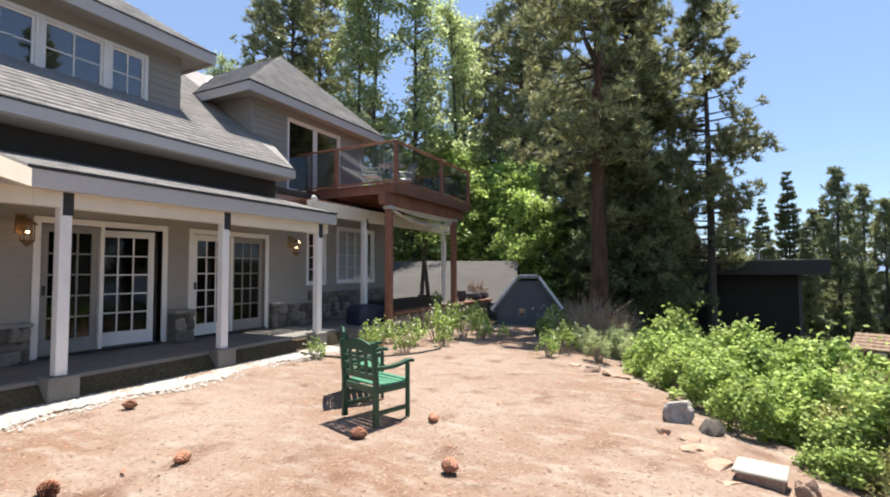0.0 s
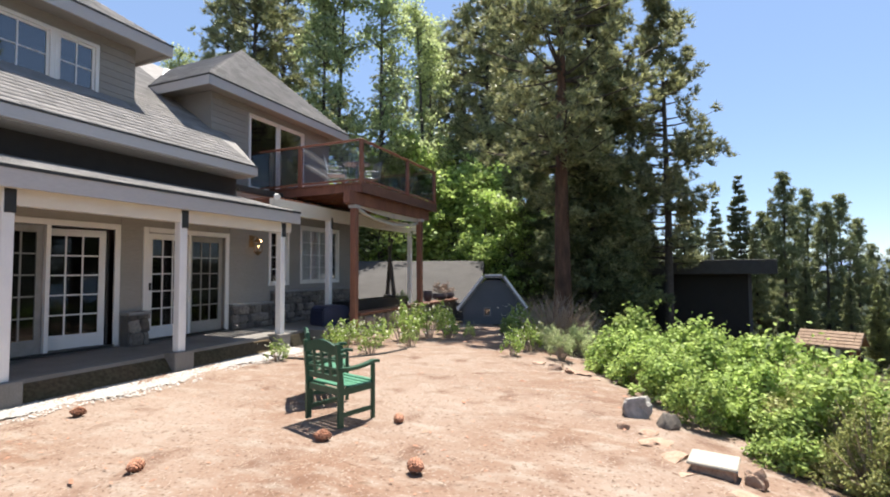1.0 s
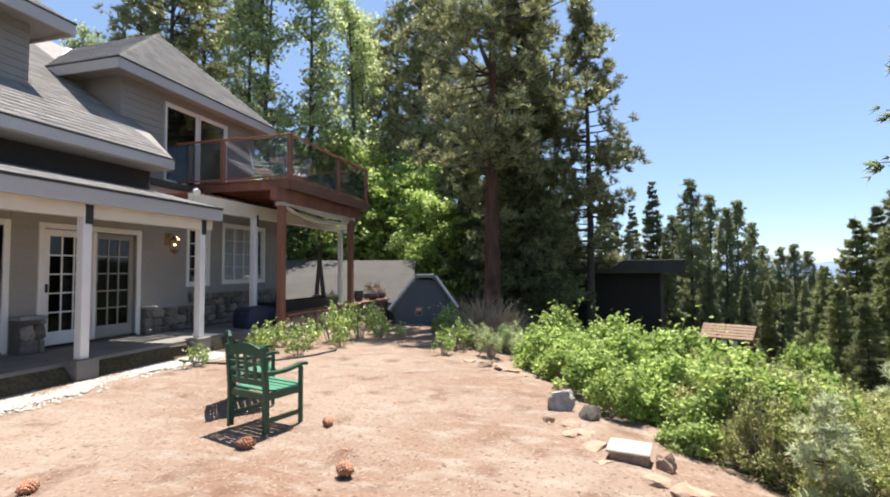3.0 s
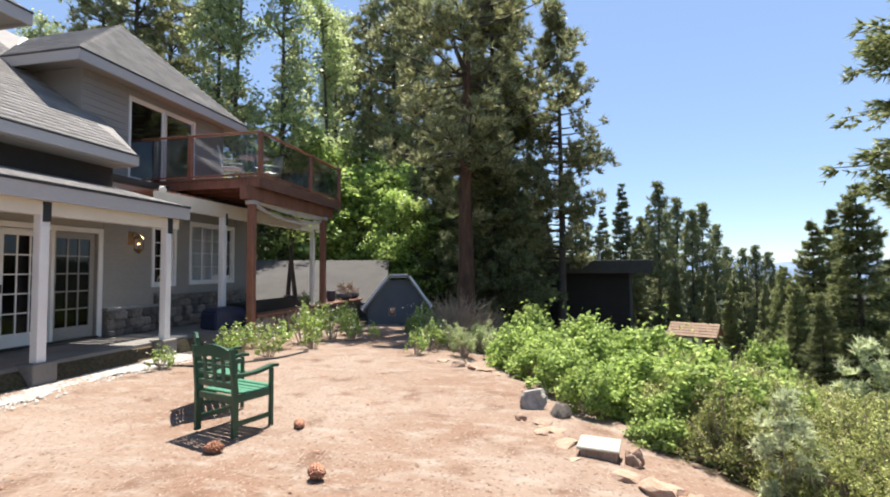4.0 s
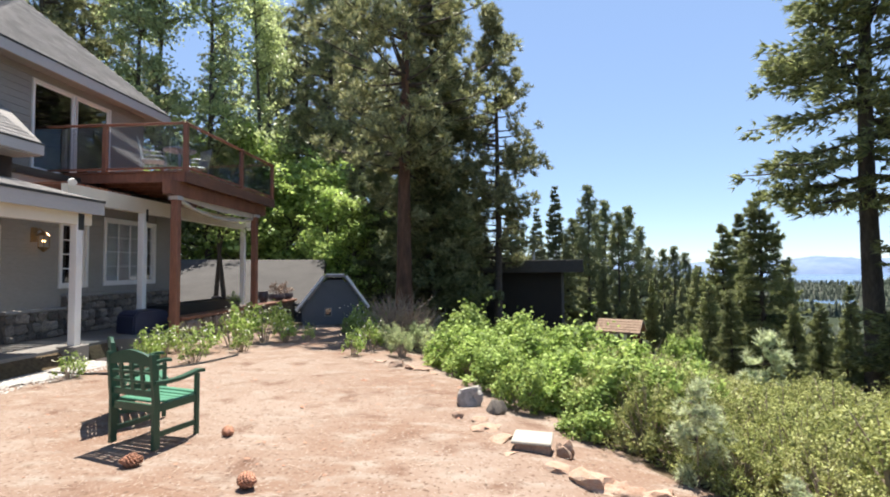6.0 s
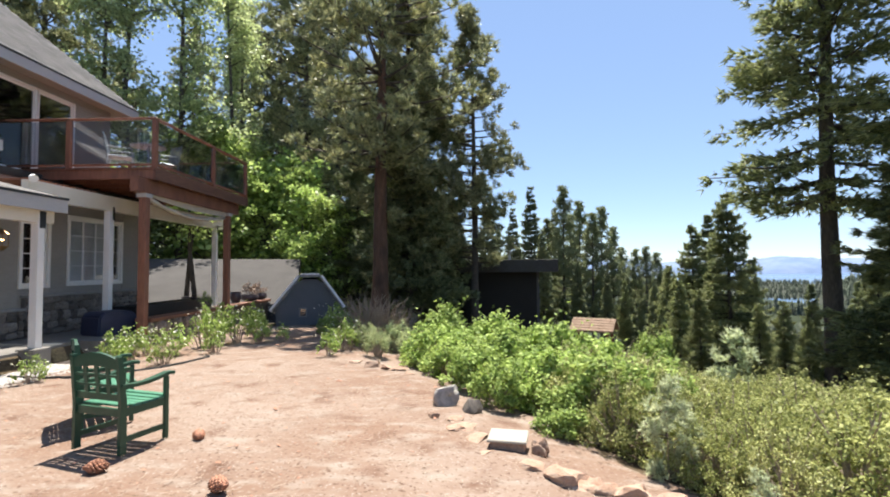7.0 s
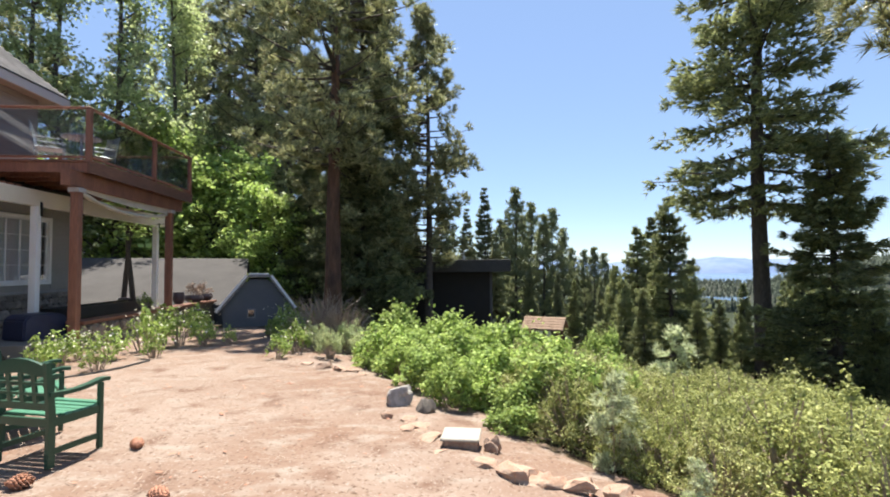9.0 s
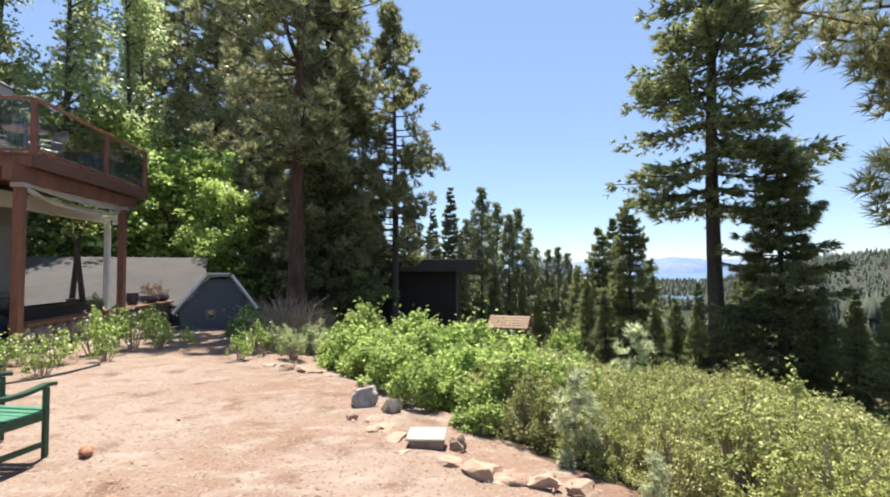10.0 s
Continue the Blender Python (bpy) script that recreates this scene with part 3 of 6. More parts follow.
def door_leaf(y0, y1, z0, z1, x, parent, cols, rows, mat, swing=0.0, hinge=None):
    """A glazed door leaf, turned about its hinge."""
    m = Matrix.Identity(4)
    if swing:
        m = Matrix.Translation((x - 0.05, hinge, 0)) @ Matrix.Rotation(radians(swing), 4, "Z") @ Matrix.Translation((-(x - 0.05), -hinge, 0))
    st, bot, top = 0.10, 0.24, 0.12
    bm = bmesh.new()
    for a in ((y0, y0 + st, z0, z1), (y1 - st, y1, z0, z1), (y0 + st, y1 - st, z1 - top, z1), (y0 + st, y1 - st, z0, z0 + bot)):
        box(bm, x - 0.075, x - 0.03, *a, m=m)
    d = part("french_door", bm, mat, parent)
    a0, a1, b0, b1 = y0 + st, y1 - st, z0 + bot, z1 - top
    for i in range(1, cols):
        y = a0 + (a1 - a0) * i / cols
        part("glazing_bar", boxed(x - 0.07, x - 0.036, y - 0.012, y + 0.012, b0, b1, m=m), mat, d)
    for i in range(1, rows):
        z = b0 + (b1 - b0) * i / rows
        part("glazing_bar", boxed(x - 0.069, x - 0.037, a0, a1, z - 0.012, z + 0.012, m=m), mat, d)
    part("pane", boxed(x - 0.056, x - 0.050, a0, a1, b0, b1, m=m), M_DOORGLASS, d)
    part("door_handle", boxed(x - 0.03, x + 0.02, y0 + 0.03, y0 + 0.06, z0 + 0.95, z0 + 1.1, bevel=0.008, m=m), M_BLACK, d, "dark metal handle")
    return d


def door_unit(y0, y1, z0, z1, x, mull, parent):
    bm = bmesh.new()
    for a in ((y0 - 0.10, y0, z0 - 0.0, z1 + 0.10), (y1, y1 + 0.10, z0 - 0.0, z1 + 0.10), (y0, y1, z1, z1 + 0.10)):
        box(bm, x - 0.15, x + 0.03, *a, bevel=0.006)
    box(bm, x - 0.15, x + 0.028, mull - 0.03, mull + 0.03, z0, z1)
    f = part("door_frame", bm, M_TRIM, parent)
    part("threshold", boxed(x - 0.18, x + 0.05, y0, y1, z0 - 0.008, z0 + 0.03), M_BLACK, parent, "dark threshold")
    return f


z0, z1 = 0.33, 2.44
f = door_unit(3.78, 5.72, z0, z1, XW, 4.66, house)
door_leaf(3.80, 4.62, z0 + 0.02, z1 - 0.01, XW, house, 3, 5, M_GREYFRAME)
door_leaf(4.70, 5.62, z0 + 0.02, z1 - 0.03, XW - 0.04, house, 3, 5, M_TRIM, -16, 5.62)
f = door_unit(6.36, 8.22, z0, z1, XW, 7.28, house)
door_leaf(6.38, 7.25, z0 + 0.02, z1 - 0.01, XW, house, 3, 5, M_TRIM)
door_leaf(7.31, 8.20, z0 + 0.02, z1 - 0.01, XW - 0.03, house, 3, 5, M_SIDING)

# ---- porch ----
def shaped_fascia():
    bm = boxed(0, 1.06, -0.025, 0.025, 2.70, 2.92)
    bmesh.ops.transform(bm, matrix=pose(-7.08, 2.84, 0, 0, 0, -45), verts=bm.verts)
    return bm


porch = thing("porch", (-8.1, 3.0, 0.0), "covered porch with white posts on concrete blocks", "porch")
slab = part("porch_slab", boxed(XW, -7.42, -4.0, 9.2, 0.0, 0.295, bevel=0.01), M_CONCRETE, porch)
PX = -7.30
POSTS = (-1.42, 0.95, 3.31, 5.74, 8.14)
for y in POSTS:
    part("footing", boxed(PX - 0.2, PX + 0.14, y - 0.17, y + 0.19, 0.0, 0.33, bevel=0.015), M_CONCRETE, porch, "square concrete footing")
    p = part("post", boxed(PX - 0.07, PX + 0.07, y - 0.07, y + 0.07, 0.33, 2.66, bevel=0.008), M_TRIM, porch)
    part("bracket", boxed(PX - 0.078, PX + 0.078, y - 0.045, y + 0.078, 2.40, 2.70), M_BLACK, p, "black iron post bracket")
part("beam", boxed(PX - 0.08, PX + 0.065, 2.95, 8.40, 2.50, 2.74), M_CREAM, porch)
part("beam", boxed(PX - 0.08, PX + 0.065, -4.0, 2.948, 2.50, 2.74), M_CREAM, porch)
FX = -7.10
roof_p = part("porch_roof", slab_of(bmesh.new(), [(FX, -4.4, 2.97), (FX, 8.50, 2.97), (XW, 8.50, 3.46), (XW, -4.4, 3.46)], 0.05), M_SHINGLE, porch)
shingles("shingles", (FX, -1.0, 2.97), (FX, 8.5, 2.97), (XW, -1.0, 3.46), roof_p, 14)
part("fascia", boxed(FX - 0.03, FX + 0.02, -4.4, 8.51, 2.70, 2.93), M_FASCIA, porch)
part("drip_edge", boxed(FX - 0.03, FX + 0.035, -4.4, 8.52, 2.93, 2.975), M_BLACK, porch, "dark drip edge")
part("fascia", prism(bmesh.new(), [(FX - 0.03, 2.70), (FX - 0.03, 2.92), (XW, 3.41), (XW, 3.2)], "y", 8.46, 8.50), M_FASCIA, porch)
# the porch roof turns outwards past its last seen bay
part("fascia", shaped_fascia(), M_CREAM, porch)
part("porch_roof", slab_of(bmesh.new(), [(FX, 2.85, 2.972), (FX + 0.75, 2.1, 2.972), (FX + 0.75, -4.4, 2.972), (FX, -4.4, 2.972)], 0.05), M_SHINGLE, porch)
part("porch_ceiling", boxed(XW, FX - 0.03, -4.4, 8.46, 2.76, 2.80), M_CREAM, porch)

# ---- balcony ----
deck = thing("balcony", (-8.3, 12.6, 0.0), "red-brown timber balcony on posts with glass railing", "balcony")
DX0, DX1, DY0, DY1, DZ = XE, -6.62, 10.30, 14.95, 3.93
n = 32
for i in range(n):
    y0 = DY0 + (DY1 - DY0) * i / n
    part("deck_board", boxed(DX0, DX1, y0 + 0.004, y0 + (DY1 - DY0) / n - 0.004, DZ - 0.035, DZ), M_DECKWOOD, deck)
for i in range(9):
    y = DY0 + 0.06 + (DY1 - DY0 - 0.12) * i / 8
    part("joist", boxed(DX0, DX1 - 0.05, y - 0.022, y + 0.022, DZ - 0.25, DZ - 0.036), M_WOOD, deck)
# rim board in a darker red-brown than beam and joists
part("rim_board", boxed(DX1 - 0.05, DX1, DY0, DY1, DZ - 0.27, DZ - 0.036), material("dark_rim_board", (0.135, 0.058, 0.036), 0.65, (0.07, 0.034, 0.024), 2.0, 0.8, 30.0, 0.25, 0.2, 30.0, stretch=(1, 0.15, 1)), deck)
part("beam", boxed(-6.98, -6.80, 10.0, 14.7, 3.36, DZ - 0.252), M_WOOD, deck)
for y in (10.35, 14.15):
    p = part("post", boxed(-6.97, -6.81, y - 0.08, y + 0.08, 0.0, 3.36, bevel=0.008), M_WOOD, deck)
    part("post_cap", boxed(-7.0, -6.78, y - 0.11, y + 0.11, 3.26, 3.345), M_FASCIA, p, "grey metal post cap")


def rail(pts, top=5.05, skip=0):
    for n, ((ax, ay), (bx, by)) in enumerate(zip(pts, pts[1:])):
        top -= 0.002 * n
        a, b = Vector((ax, ay, 0)), Vector((bx, by, 0))
        d = b - a
        L, ang = d.length, math.atan2(d.y, d.x)
        m = Matrix.Translation((ax, ay, 0)) @ Matrix.Rotation(ang, 4, "Z")
        part("top_rail", boxed(-0.03, L + 0.03, -0.05, 0.05, top - 0.035, top, bevel=0.006, m=m), M_WOOD, deck)
        part("bottom_rail", boxed(0, L, -0.025, 0.025, DZ + 0.05, DZ + 0.09, m=m), M_WOOD, deck)
        part("glass_panel", boxed(0.06, L - 0.06, -0.004, 0.004, DZ + 0.1, top - 0.07, m=m), M_RAILGLASS, deck, "clear glass rail panel")
    for x, y in pts[skip:]:
        part("rail_post", boxed(x - 0.045, x + 0.045, y - 0.045, y + 0.045, DZ, top - 0.036), M_WOOD, deck)


rail([(-10.4, 10.36), (-8.63, 10.36), (-6.68, 10.36), (-6.68, 12.9), (-6.68, 14.88)])
rail([(-6.68, 14.88), (-10.4, 14.88)], 5.046, 1)

# cream beam and posts that carry the balcony's house side
part("rear_beam", boxed(-8.07, -7.93, 8.62, 16.0, 3.02, 3.36), M_CREAM, porch, "cream painted beam")
for y in (10.78, 15.6):
    p = part("post", boxed(-8.07, -7.93, y - 0.07, y + 0.07, 0.0, 3.02, bevel=0.008), M_TRIM, porch)
    part("bracket", boxed(-8.08, -7.92, y + 0.02, y + 0.08, 2.82, 3.12), M_BLACK, p, "black iron post bracket")
for i in range(9):
    y = 8.72 + i * 0.19
    part("slat", boxed(-9.0, -7.94, y - 0.062, y + 0.062, 3.362, 3.40), M_WOOD, porch, "brown stained overhead slat")
bank = part("soil_bank", prism(bmesh.new(), [(-7.425, 0.0), (-7.425, 0.24), (-7.38, 0.20), (-7.22, 0.015), (-7.22, 0.0)], "y", -4.0, 9.2), M_DUFF)
tagged(bank, "dark soil banked against the porch slab", "soil", kind="structure")

# ---- plants ----
def frames_of(d):
    """Two directions across each of many directions."""
    d = d / np.linalg.norm(d, axis=1, keepdims=True)
    h = np.where(np.abs(d[:, 2:3]) < 0.9, [[0, 0, 1.0]], [[1.0, 0, 0]])
    u = np.cross(d, h)
    u /= np.linalg.norm(u, axis=1, keepdims=True)
    return d, u, np.cross(d, u)


def tufts(points, ways, count, length, width, spread, r):
    """Bunches of needles: thin three-cornered blades round a way out from each point."""
    P, D = np.repeat(points, count, 0), np.repeat(ways, count, 0)
    d, u, v = frames_of(D)
    n = len(P)
    a = r.uniform(0, 6.283, n)[:, None]
    s = (spread * np.sqrt(r.uniform(0.02, 1, n)))[:, None]
    w = d * np.cos(s) + (u * np.cos(a) + v * np.sin(a)) * np.sin(s)
    L = (length * r.uniform(0.6, 1.15, n))[:, None]
    _, side, _ = frames_of(w + r.normal(0, 0.05, (n, 3)))
    b = r.uniform(0, 6.283, n)[:, None]
    side = side * np.cos(b) + np.cross(w, side) * np.sin(b)
    hw = width * 0.5
    V = np.stack([P - side * hw, P + side * hw, P + w * L], 1).reshape(-1, 3)
    return V, np.arange(n * 3).reshape(-1, 3)


def leaves(points, normals, size, r, slim=0.55):
    """Small folded leaves as diamonds."""
    n = len(points)
    d, u, v = frames_of(normals)
    a = r.uniform(0, 6.283, n)[:, None]
    e = u * np.cos(a) + v * np.sin(a)
    f = np.cross(d, e)
    L = (size * r.uniform(0.6, 1.25, n))[:, None]
    V = np.stack([points, points + e * L * 0.5 + f * L * slim * 0.5 + d * L * 0.06, points + e * L - d * L * 0.10, points + e * L * 0.5 - f * L * slim * 0.5 + d * L * 0.06], 1).reshape(-1, 3)
    return V, np.arange(n * 4).reshape(-1, 4)


def branch_lines(bm, lines, r0, sides=4):
    for p in lines:
        k = len(p)
        tube(bm, p, [r0 * (1 - 0.8 * i / (k - 1)) for i in range(k)], sides, cap=False)


def conifer(kind, tall, bare, reach, trunk, seed, needles, bark, dense=1.0, name="", lean=0.0, blade=1.0, label="", category="tree", fine=1.0):
    """A pine or fir at the world's origin: an Empty with trunk, branches and crown."""
    r = np.random.default_rng(seed)
    t = thing(name or ("pine_tree" if kind == "pine" else "fir_tree"), (0, 0, 0), label, category)
    bm = bmesh.new()
    k = 9
    wob = np.cumsum(r.normal(0, 0.012 * tall / k, (k + 1, 2)), 0)
    zs = [tall * i / k for i in range(k + 1)]
    axis = [(wob[i][0] + lean * zs[i], wob[i][1], zs[i]) for i in range(k + 1)]
    tube(bm, [(axis[0][0], axis[0][1], -0.6)] + axis, [trunk * 1.25] + [trunk * max(0.05, (1 - 0.93 * z / tall)) * (1.15 if z == 0 else 1) for z in zs], 10)
    part("trunk", bm, bark, t, smooth=True)
    lines, tips, ways = [], [], []
    z = bare
    step = (0.46 if kind == "pine" else 0.40) / dense ** 0.5
    while z < tall * 0.985:
        f = (z - bare) / (tall - bare)
        if kind == "pine":
            prof = (0.55 + 0.75 * math.sin(min(1, f * 1.35 + 0.22) * math.pi * 0.62)) * (1 - f ** 2.2) + 0.06
        else:
            prof = (1 - f) ** 0.85 * (0.55 + 0.45 * min(1, f * 6 + 0.35)) + 0.025
        for b in range(r.integers(3, 6) if kind == "pine" else r.integers(5, 8)):
            L = reach * prof * r.uniform(0.55, 1.15)
            a = r.uniform(0, 6.283)
            c = np.array([np.interp(z, zs, [p[0] for p in axis]), np.interp(z, zs, [p[1] for p in axis]), z + (r.uniform(-0.2, 0.2) if kind == "pine" else r.uniform(-0.07, 0.07)) * min(1, tall / 8)])
            out = np.array([math.cos(a), math.sin(a), 0])
            if kind == "pine":
                droop, rise = -0.16 * (1 - f) + 0.25 * f, 0.22
            else:
                droop, rise = -0.30 * (1 - f) + 0.30 * f, 0.16
            u = np.linspace(0, 1, 5)[:, None]
            p = c + out * L * u + np.array([0, 0, 1.0]) * L * (droop * u + rise * u ** 2.2)
            lines.append([tuple(q) for q in p])
            side = np.array([-out[1], out[0], 0])
            if kind == "pine":
                n = max(2, int((1.3 + 1.35 * L) * dense))
                s = 1 - 0.70 * r.uniform(0, 1, n) ** 1.3
                s[0] = 1.0
                mid = c + out * L * s[:, None] + np.array([0, 0, 1.0]) * L * (droop * s + rise * s ** 2.2)[:, None]
                mid = mid + side * (r.normal(0, 0.22, n) * (0.3 + L * 0.5))[:, None] * (1.15 - s * 0.6)[:, None] + np.array([0, 0, 1.0]) * r.normal(0.0, 0.10, n)[:, None] * (0.4 + 0.4 * L)
                m = n * 5
                q = np.repeat(mid, 5, 0) + r.normal(0, 0.095 * blade, (m, 3))
                w = out * 0.5 + side * r.normal(0, 0.45, m)[:, None] + np.array([0, 0, 1.0]) * r.normal(0.55, 0.3, m)[:, None]
            else:
                n = int((3 + 8.5 * L) * dense)
                root = r.uniform(0.06, 0.97, n)
                way = np.where(np.arange(n) % 2, 1.0, -1.0)
                far = ((1 - root) * 0.50 + 0.07) * L * r.uniform(0.6, 1.1, n)
                k2 = 3
                f2 = np.tile((np.arange(k2) + 0.6) / k2, n)
                s = np.repeat(root, k2) + f2 * np.repeat(far, k2) * 0.75 / max(L, 0.1)
                off = np.repeat(way * far, k2) * f2 * 0.85
                m = n * k2
                q = c + out * L * s[:, None] + np.array([0, 0, 1.0]) * L * (droop * s + rise * s ** 2.2)[:, None] + side * off[:, None]
                q[:, 2] += r.normal(0, 0.02 + 0.035 * L, m) - np.abs(off) * 0.25
                w = out * 0.8 + side * (np.sign(off) * 0.7 + r.normal(0, 0.15, m))[:, None] + np.array([0, 0, 1.0]) * r.normal(-0.04, 0.16, m)[:, None]
            tips.append(q)
            ways.append(w)
        z += step * r.uniform(0.7, 1.3)
    tips, ways = np.concatenate(tips), np.concatenate(ways)
    bm = bmesh.new()
    branch_lines(bm, lines, trunk * 0.16 + 0.008, 4)
    part("branchwork", bm, M_GREYBARK, t)["kind"] = "stuff"
    if kind == "pine":
        V, F = tufts(tips, ways, int(15 / fine ** 0.6), 0.24 * blade, 0.042 * blade * fine, 1.3, r)
    else:
        V, F = tufts(tips, ways, 7, 0.21 * blade, 0.042 * blade, 0.75, r)
    arrays("crown", V, F, needles, t)
    return t


def broadleaf(name, tall, bare, reach, trunk, seed, mat, bark, count, size, label, stems=1, airy=0.5, category="tree", slim=0.75):
    """A leafy tree: stems, limbs, and leaves in clusters at the limbs' ends."""
    r = np.random.default_rng(seed)
    t = thing(name, (0, 0, 0), label, category)
    lines, pts = [], []
    bm = bmesh.new()
    for s in range(stems):
        base = np.array([r.normal(0, 0.25), r.normal(0, 0.25), 0]) if stems > 1 else np.zeros(3)
        top = base + np.array([r.normal(0, 0.07 * tall), r.normal(0, 0.07 * tall), tall * r.uniform(0.85, 1.0)])
        mid = (base + top) / 2 + np.array([r.normal(0, 0.03 * tall), r.normal(0, 0.03 * tall), 0])
        ax = [base + [0, 0, -0.5], base, base * 0.5 + mid * 0.5, mid, mid * 0.5 + top * 0.5, top]
        tube(bm, [tuple(p) for p in ax], [trunk * 1.2, trunk, trunk * 0.85, trunk * 0.65, trunk * 0.4, trunk * 0.1], 8)
        for b in range(int(40 / stems ** 0.5)):
            f = r.uniform(bare / tall, 0.97)
            c = base + (mid - base) * min(1, 2 * f) + (top - mid) * max(0, 2 * f - 1)
            a = r.uniform(0, 6.283)
            L = reach * r.uniform(0.45, 1.1) * (1.1 - 0.75 * ((f - bare / tall) / (1 - bare / tall)) ** 1.5)
            out = np.array([math.cos(a), math.sin(a), r.uniform(0.15, 0.8)])
            p = [c, c + out * L * 0.5 + [0, 0, 0.06 * L], c + out * L]
            lines.append([tuple(q) for q in p])
            for j in range(5):
                pts.append(c + out * L * r.uniform(0.3, 1.08) + r.normal(0, 0.15 * L + 0.08, 3))
    part("trunk", bm, bark, t, smooth=True)
    bm = bmesh.new()
    branch_lines(bm, lines, trunk * 0.35, 5)
    part("limbwork", bm, bark, t)["kind"] = "stuff"
    pts = np.array(pts)
    k = r.integers(0, len(pts), count)
    q = pts[k] + r.normal(0, 1, (count, 3)) * airy * r.uniform(0.6, 1.2, len(pts))[k][:, None] * np.array([1, 1, 0.55])
    nrm = r.normal(0, 0.6, (count, 3)) + [0, 0, 0.8]
    V, F = leaves(q, nrm, size, r, slim)
    arrays("crown", V, F, mat, t)
    return t


def shrub(name, wide, tall, seed, mat, count, size, label, category="shrub", slim=0.6, lumps=22, twigs=26, group="", low=0.05, fluff=0.20, shoots=0.1):
    """A bush: stems from one foot and leaves in uneven lumps over a rough dome."""
    r = np.random.default_rng(seed)
    t = thing(name, (0, 0, 0), label, category, group)
    a, e = r.uniform(0, 6.283, lumps), np.arccos(r.uniform(low, 1, lumps))
    rad = r.uniform(0.55, 1.0, lumps)
    c = np.stack([np.cos(a) * np.sin(e) * wide / 2 * rad, np.sin(a) * np.sin(e) * wide / 2 * rad, 0.12 + np.cos(e) * tall * rad * 0.88], 1)
    bm = bmesh.new()
    for i in range(twigs):
        p = c[i % lumps] * r.uniform(0.8, 1.15)
        tube(bm, [(p[0] * 0.1, p[1] * 0.1, -0.15), tuple(p * [0.5, 0.5, 0.6] + r.normal(0, 0.03, 3)), tuple(p)], [0.014, 0.010, 0.004], 4, cap=False)
    part("stemwork", bm, M_TWIG, t)["kind"] = "stuff"
    k = r.integers(0, lumps, count)
    off = r.normal(0, 1, (count, 3))
    off /= np.linalg.norm(off, axis=1, keepdims=True)
    s = fluff * wide * r.uniform(0.55, 1.25, lumps)
    q = c[k] + off * (s[k] * r.uniform(0.15, 1.0, count) ** 0.5)[:, None] * [1, 1, 0.8]
    # young shoots that stand out of the dome
    shoot = r.uniform(0, 1, count) < shoots
    up = np.stack([r.normal(0, 0.25, lumps), r.normal(0, 0.25, lumps), np.ones(lumps)], 1) * (tall * r.uniform(0.1, 0.32, lumps))[:, None]
    q = np.where(shoot[:, None], c[k] + up[k] * r.uniform(0.2, 1.0, count)[:, None] + r.normal(0, size * 0.55, (count, 3)), q)
    q[:, 2] = np.maximum(q[:, 2], 0.03)
    nrm = off * 0.7 + [0, 0, 0.6] + r.normal(0, 0.55, (count, 3))
    V, F = leaves(q, nrm, size, r, slim)
    arrays("foliage", V, F, mat, t)
    return t


def gz(x, y):
    return float(height(x, y))


def place(t, x, y, turn=0.0, size=1.0, dz=0.0, tall=None):
    t.matrix_basis = Matrix.Translation((x, y, gz(x, y) + dz)) @ Matrix.Rotation(radians(turn), 4, "Z") @ Matrix.Diagonal((size, size, tall or size, 1))
    return t


def again(t, x, y, turn=0.0, size=1.0, dz=0.0, label="", tall=None):
    o = copy_thing(t, Matrix.Identity(4))
    place(o, x, y, turn, size, dz, tall)
    if label:
        o["label"] = label
    return o


def polar(az, dist):
    return -math.sin(radians(az)) * dist, math.cos(radians(az)) * dist

# ---- trees ----
pine_a = conifer("pine", 15.2, 5.6, 2.85, 0.31, 11, M_PINE, M_BARK, 1.25, blade=1.25, label="tall pine with red-brown bark and a dark shaggy crown")
place(pine_a, *polar(9.2, 17.0), 20)
pine_b = conifer("pine", 15.0, 3.4, 1.5, 0.20, 12, M_PINE, M_GREYBARK, 1.8, blade=1.1, label="slender pine with an open grey-green crown")
pine_d = conifer("pine", 15.5, 1.6, 1.8, 0.24, 17, M_PINE, M_GREYBARK, 2.3, blade=1.15, label="dense dark conifer standing close behind the red-barked pine")
place(pine_d, *polar(5.4, 19.0), 0)
place(pine_b, *polar(-2.1, 19.6), 70, 0.92)
fir_a = conifer("fir", 13.5, 0.4, 2.7, 0.20, 13, M_DARKFIR, M_GREYBARK, 2.0, label="dark dense fir with branches down to the ground")
place(fir_a, *polar(5.0, 19.5), 10)
again(fir_a, *polar(7.4, 22.5), 140, 0.95, label="dark fir in the shade behind the pine")
again(fir_a, *polar(12.0, 23.5), 60, 0.75, label="dark fir in the shade behind the pine")
again(fir_a, *polar(3.2, 21.5), 200, 0.5, label="low dark fir beside the charcoal shed")
fir_b = conifer("fir", 17.0, 5.2, 2.75, 0.24, 14, M_FIR, M_GREYBARK, 1.1, blade=1.2, label="tall fir with drooping tiers of branches and bare lower trunk")
place(fir_b, *polar(-37.3, 15.0), 0)
fir_c = conifer("fir", 9.0, 0.5, 2.2, 0.14, 15, M_FIR, M_GREYBARK, 1.6, label="broad fir on the slope")
place(fir_c, *polar(-29.2, 22.0), 0, 0.82)
again(fir_c, *polar(-43.0, 14.0), 120, 0.92, label="broad fir with bright tips below the tall fir", tall=0.73)
fir_d = conifer("fir", 9.0, 0.8, 1.5, 0.11, 16, M_FIR, M_GREYBARK, 2.0, label="narrow fir on the slope")
place(fir_d, *polar(-27.4, 27.0), 40, 0.85)
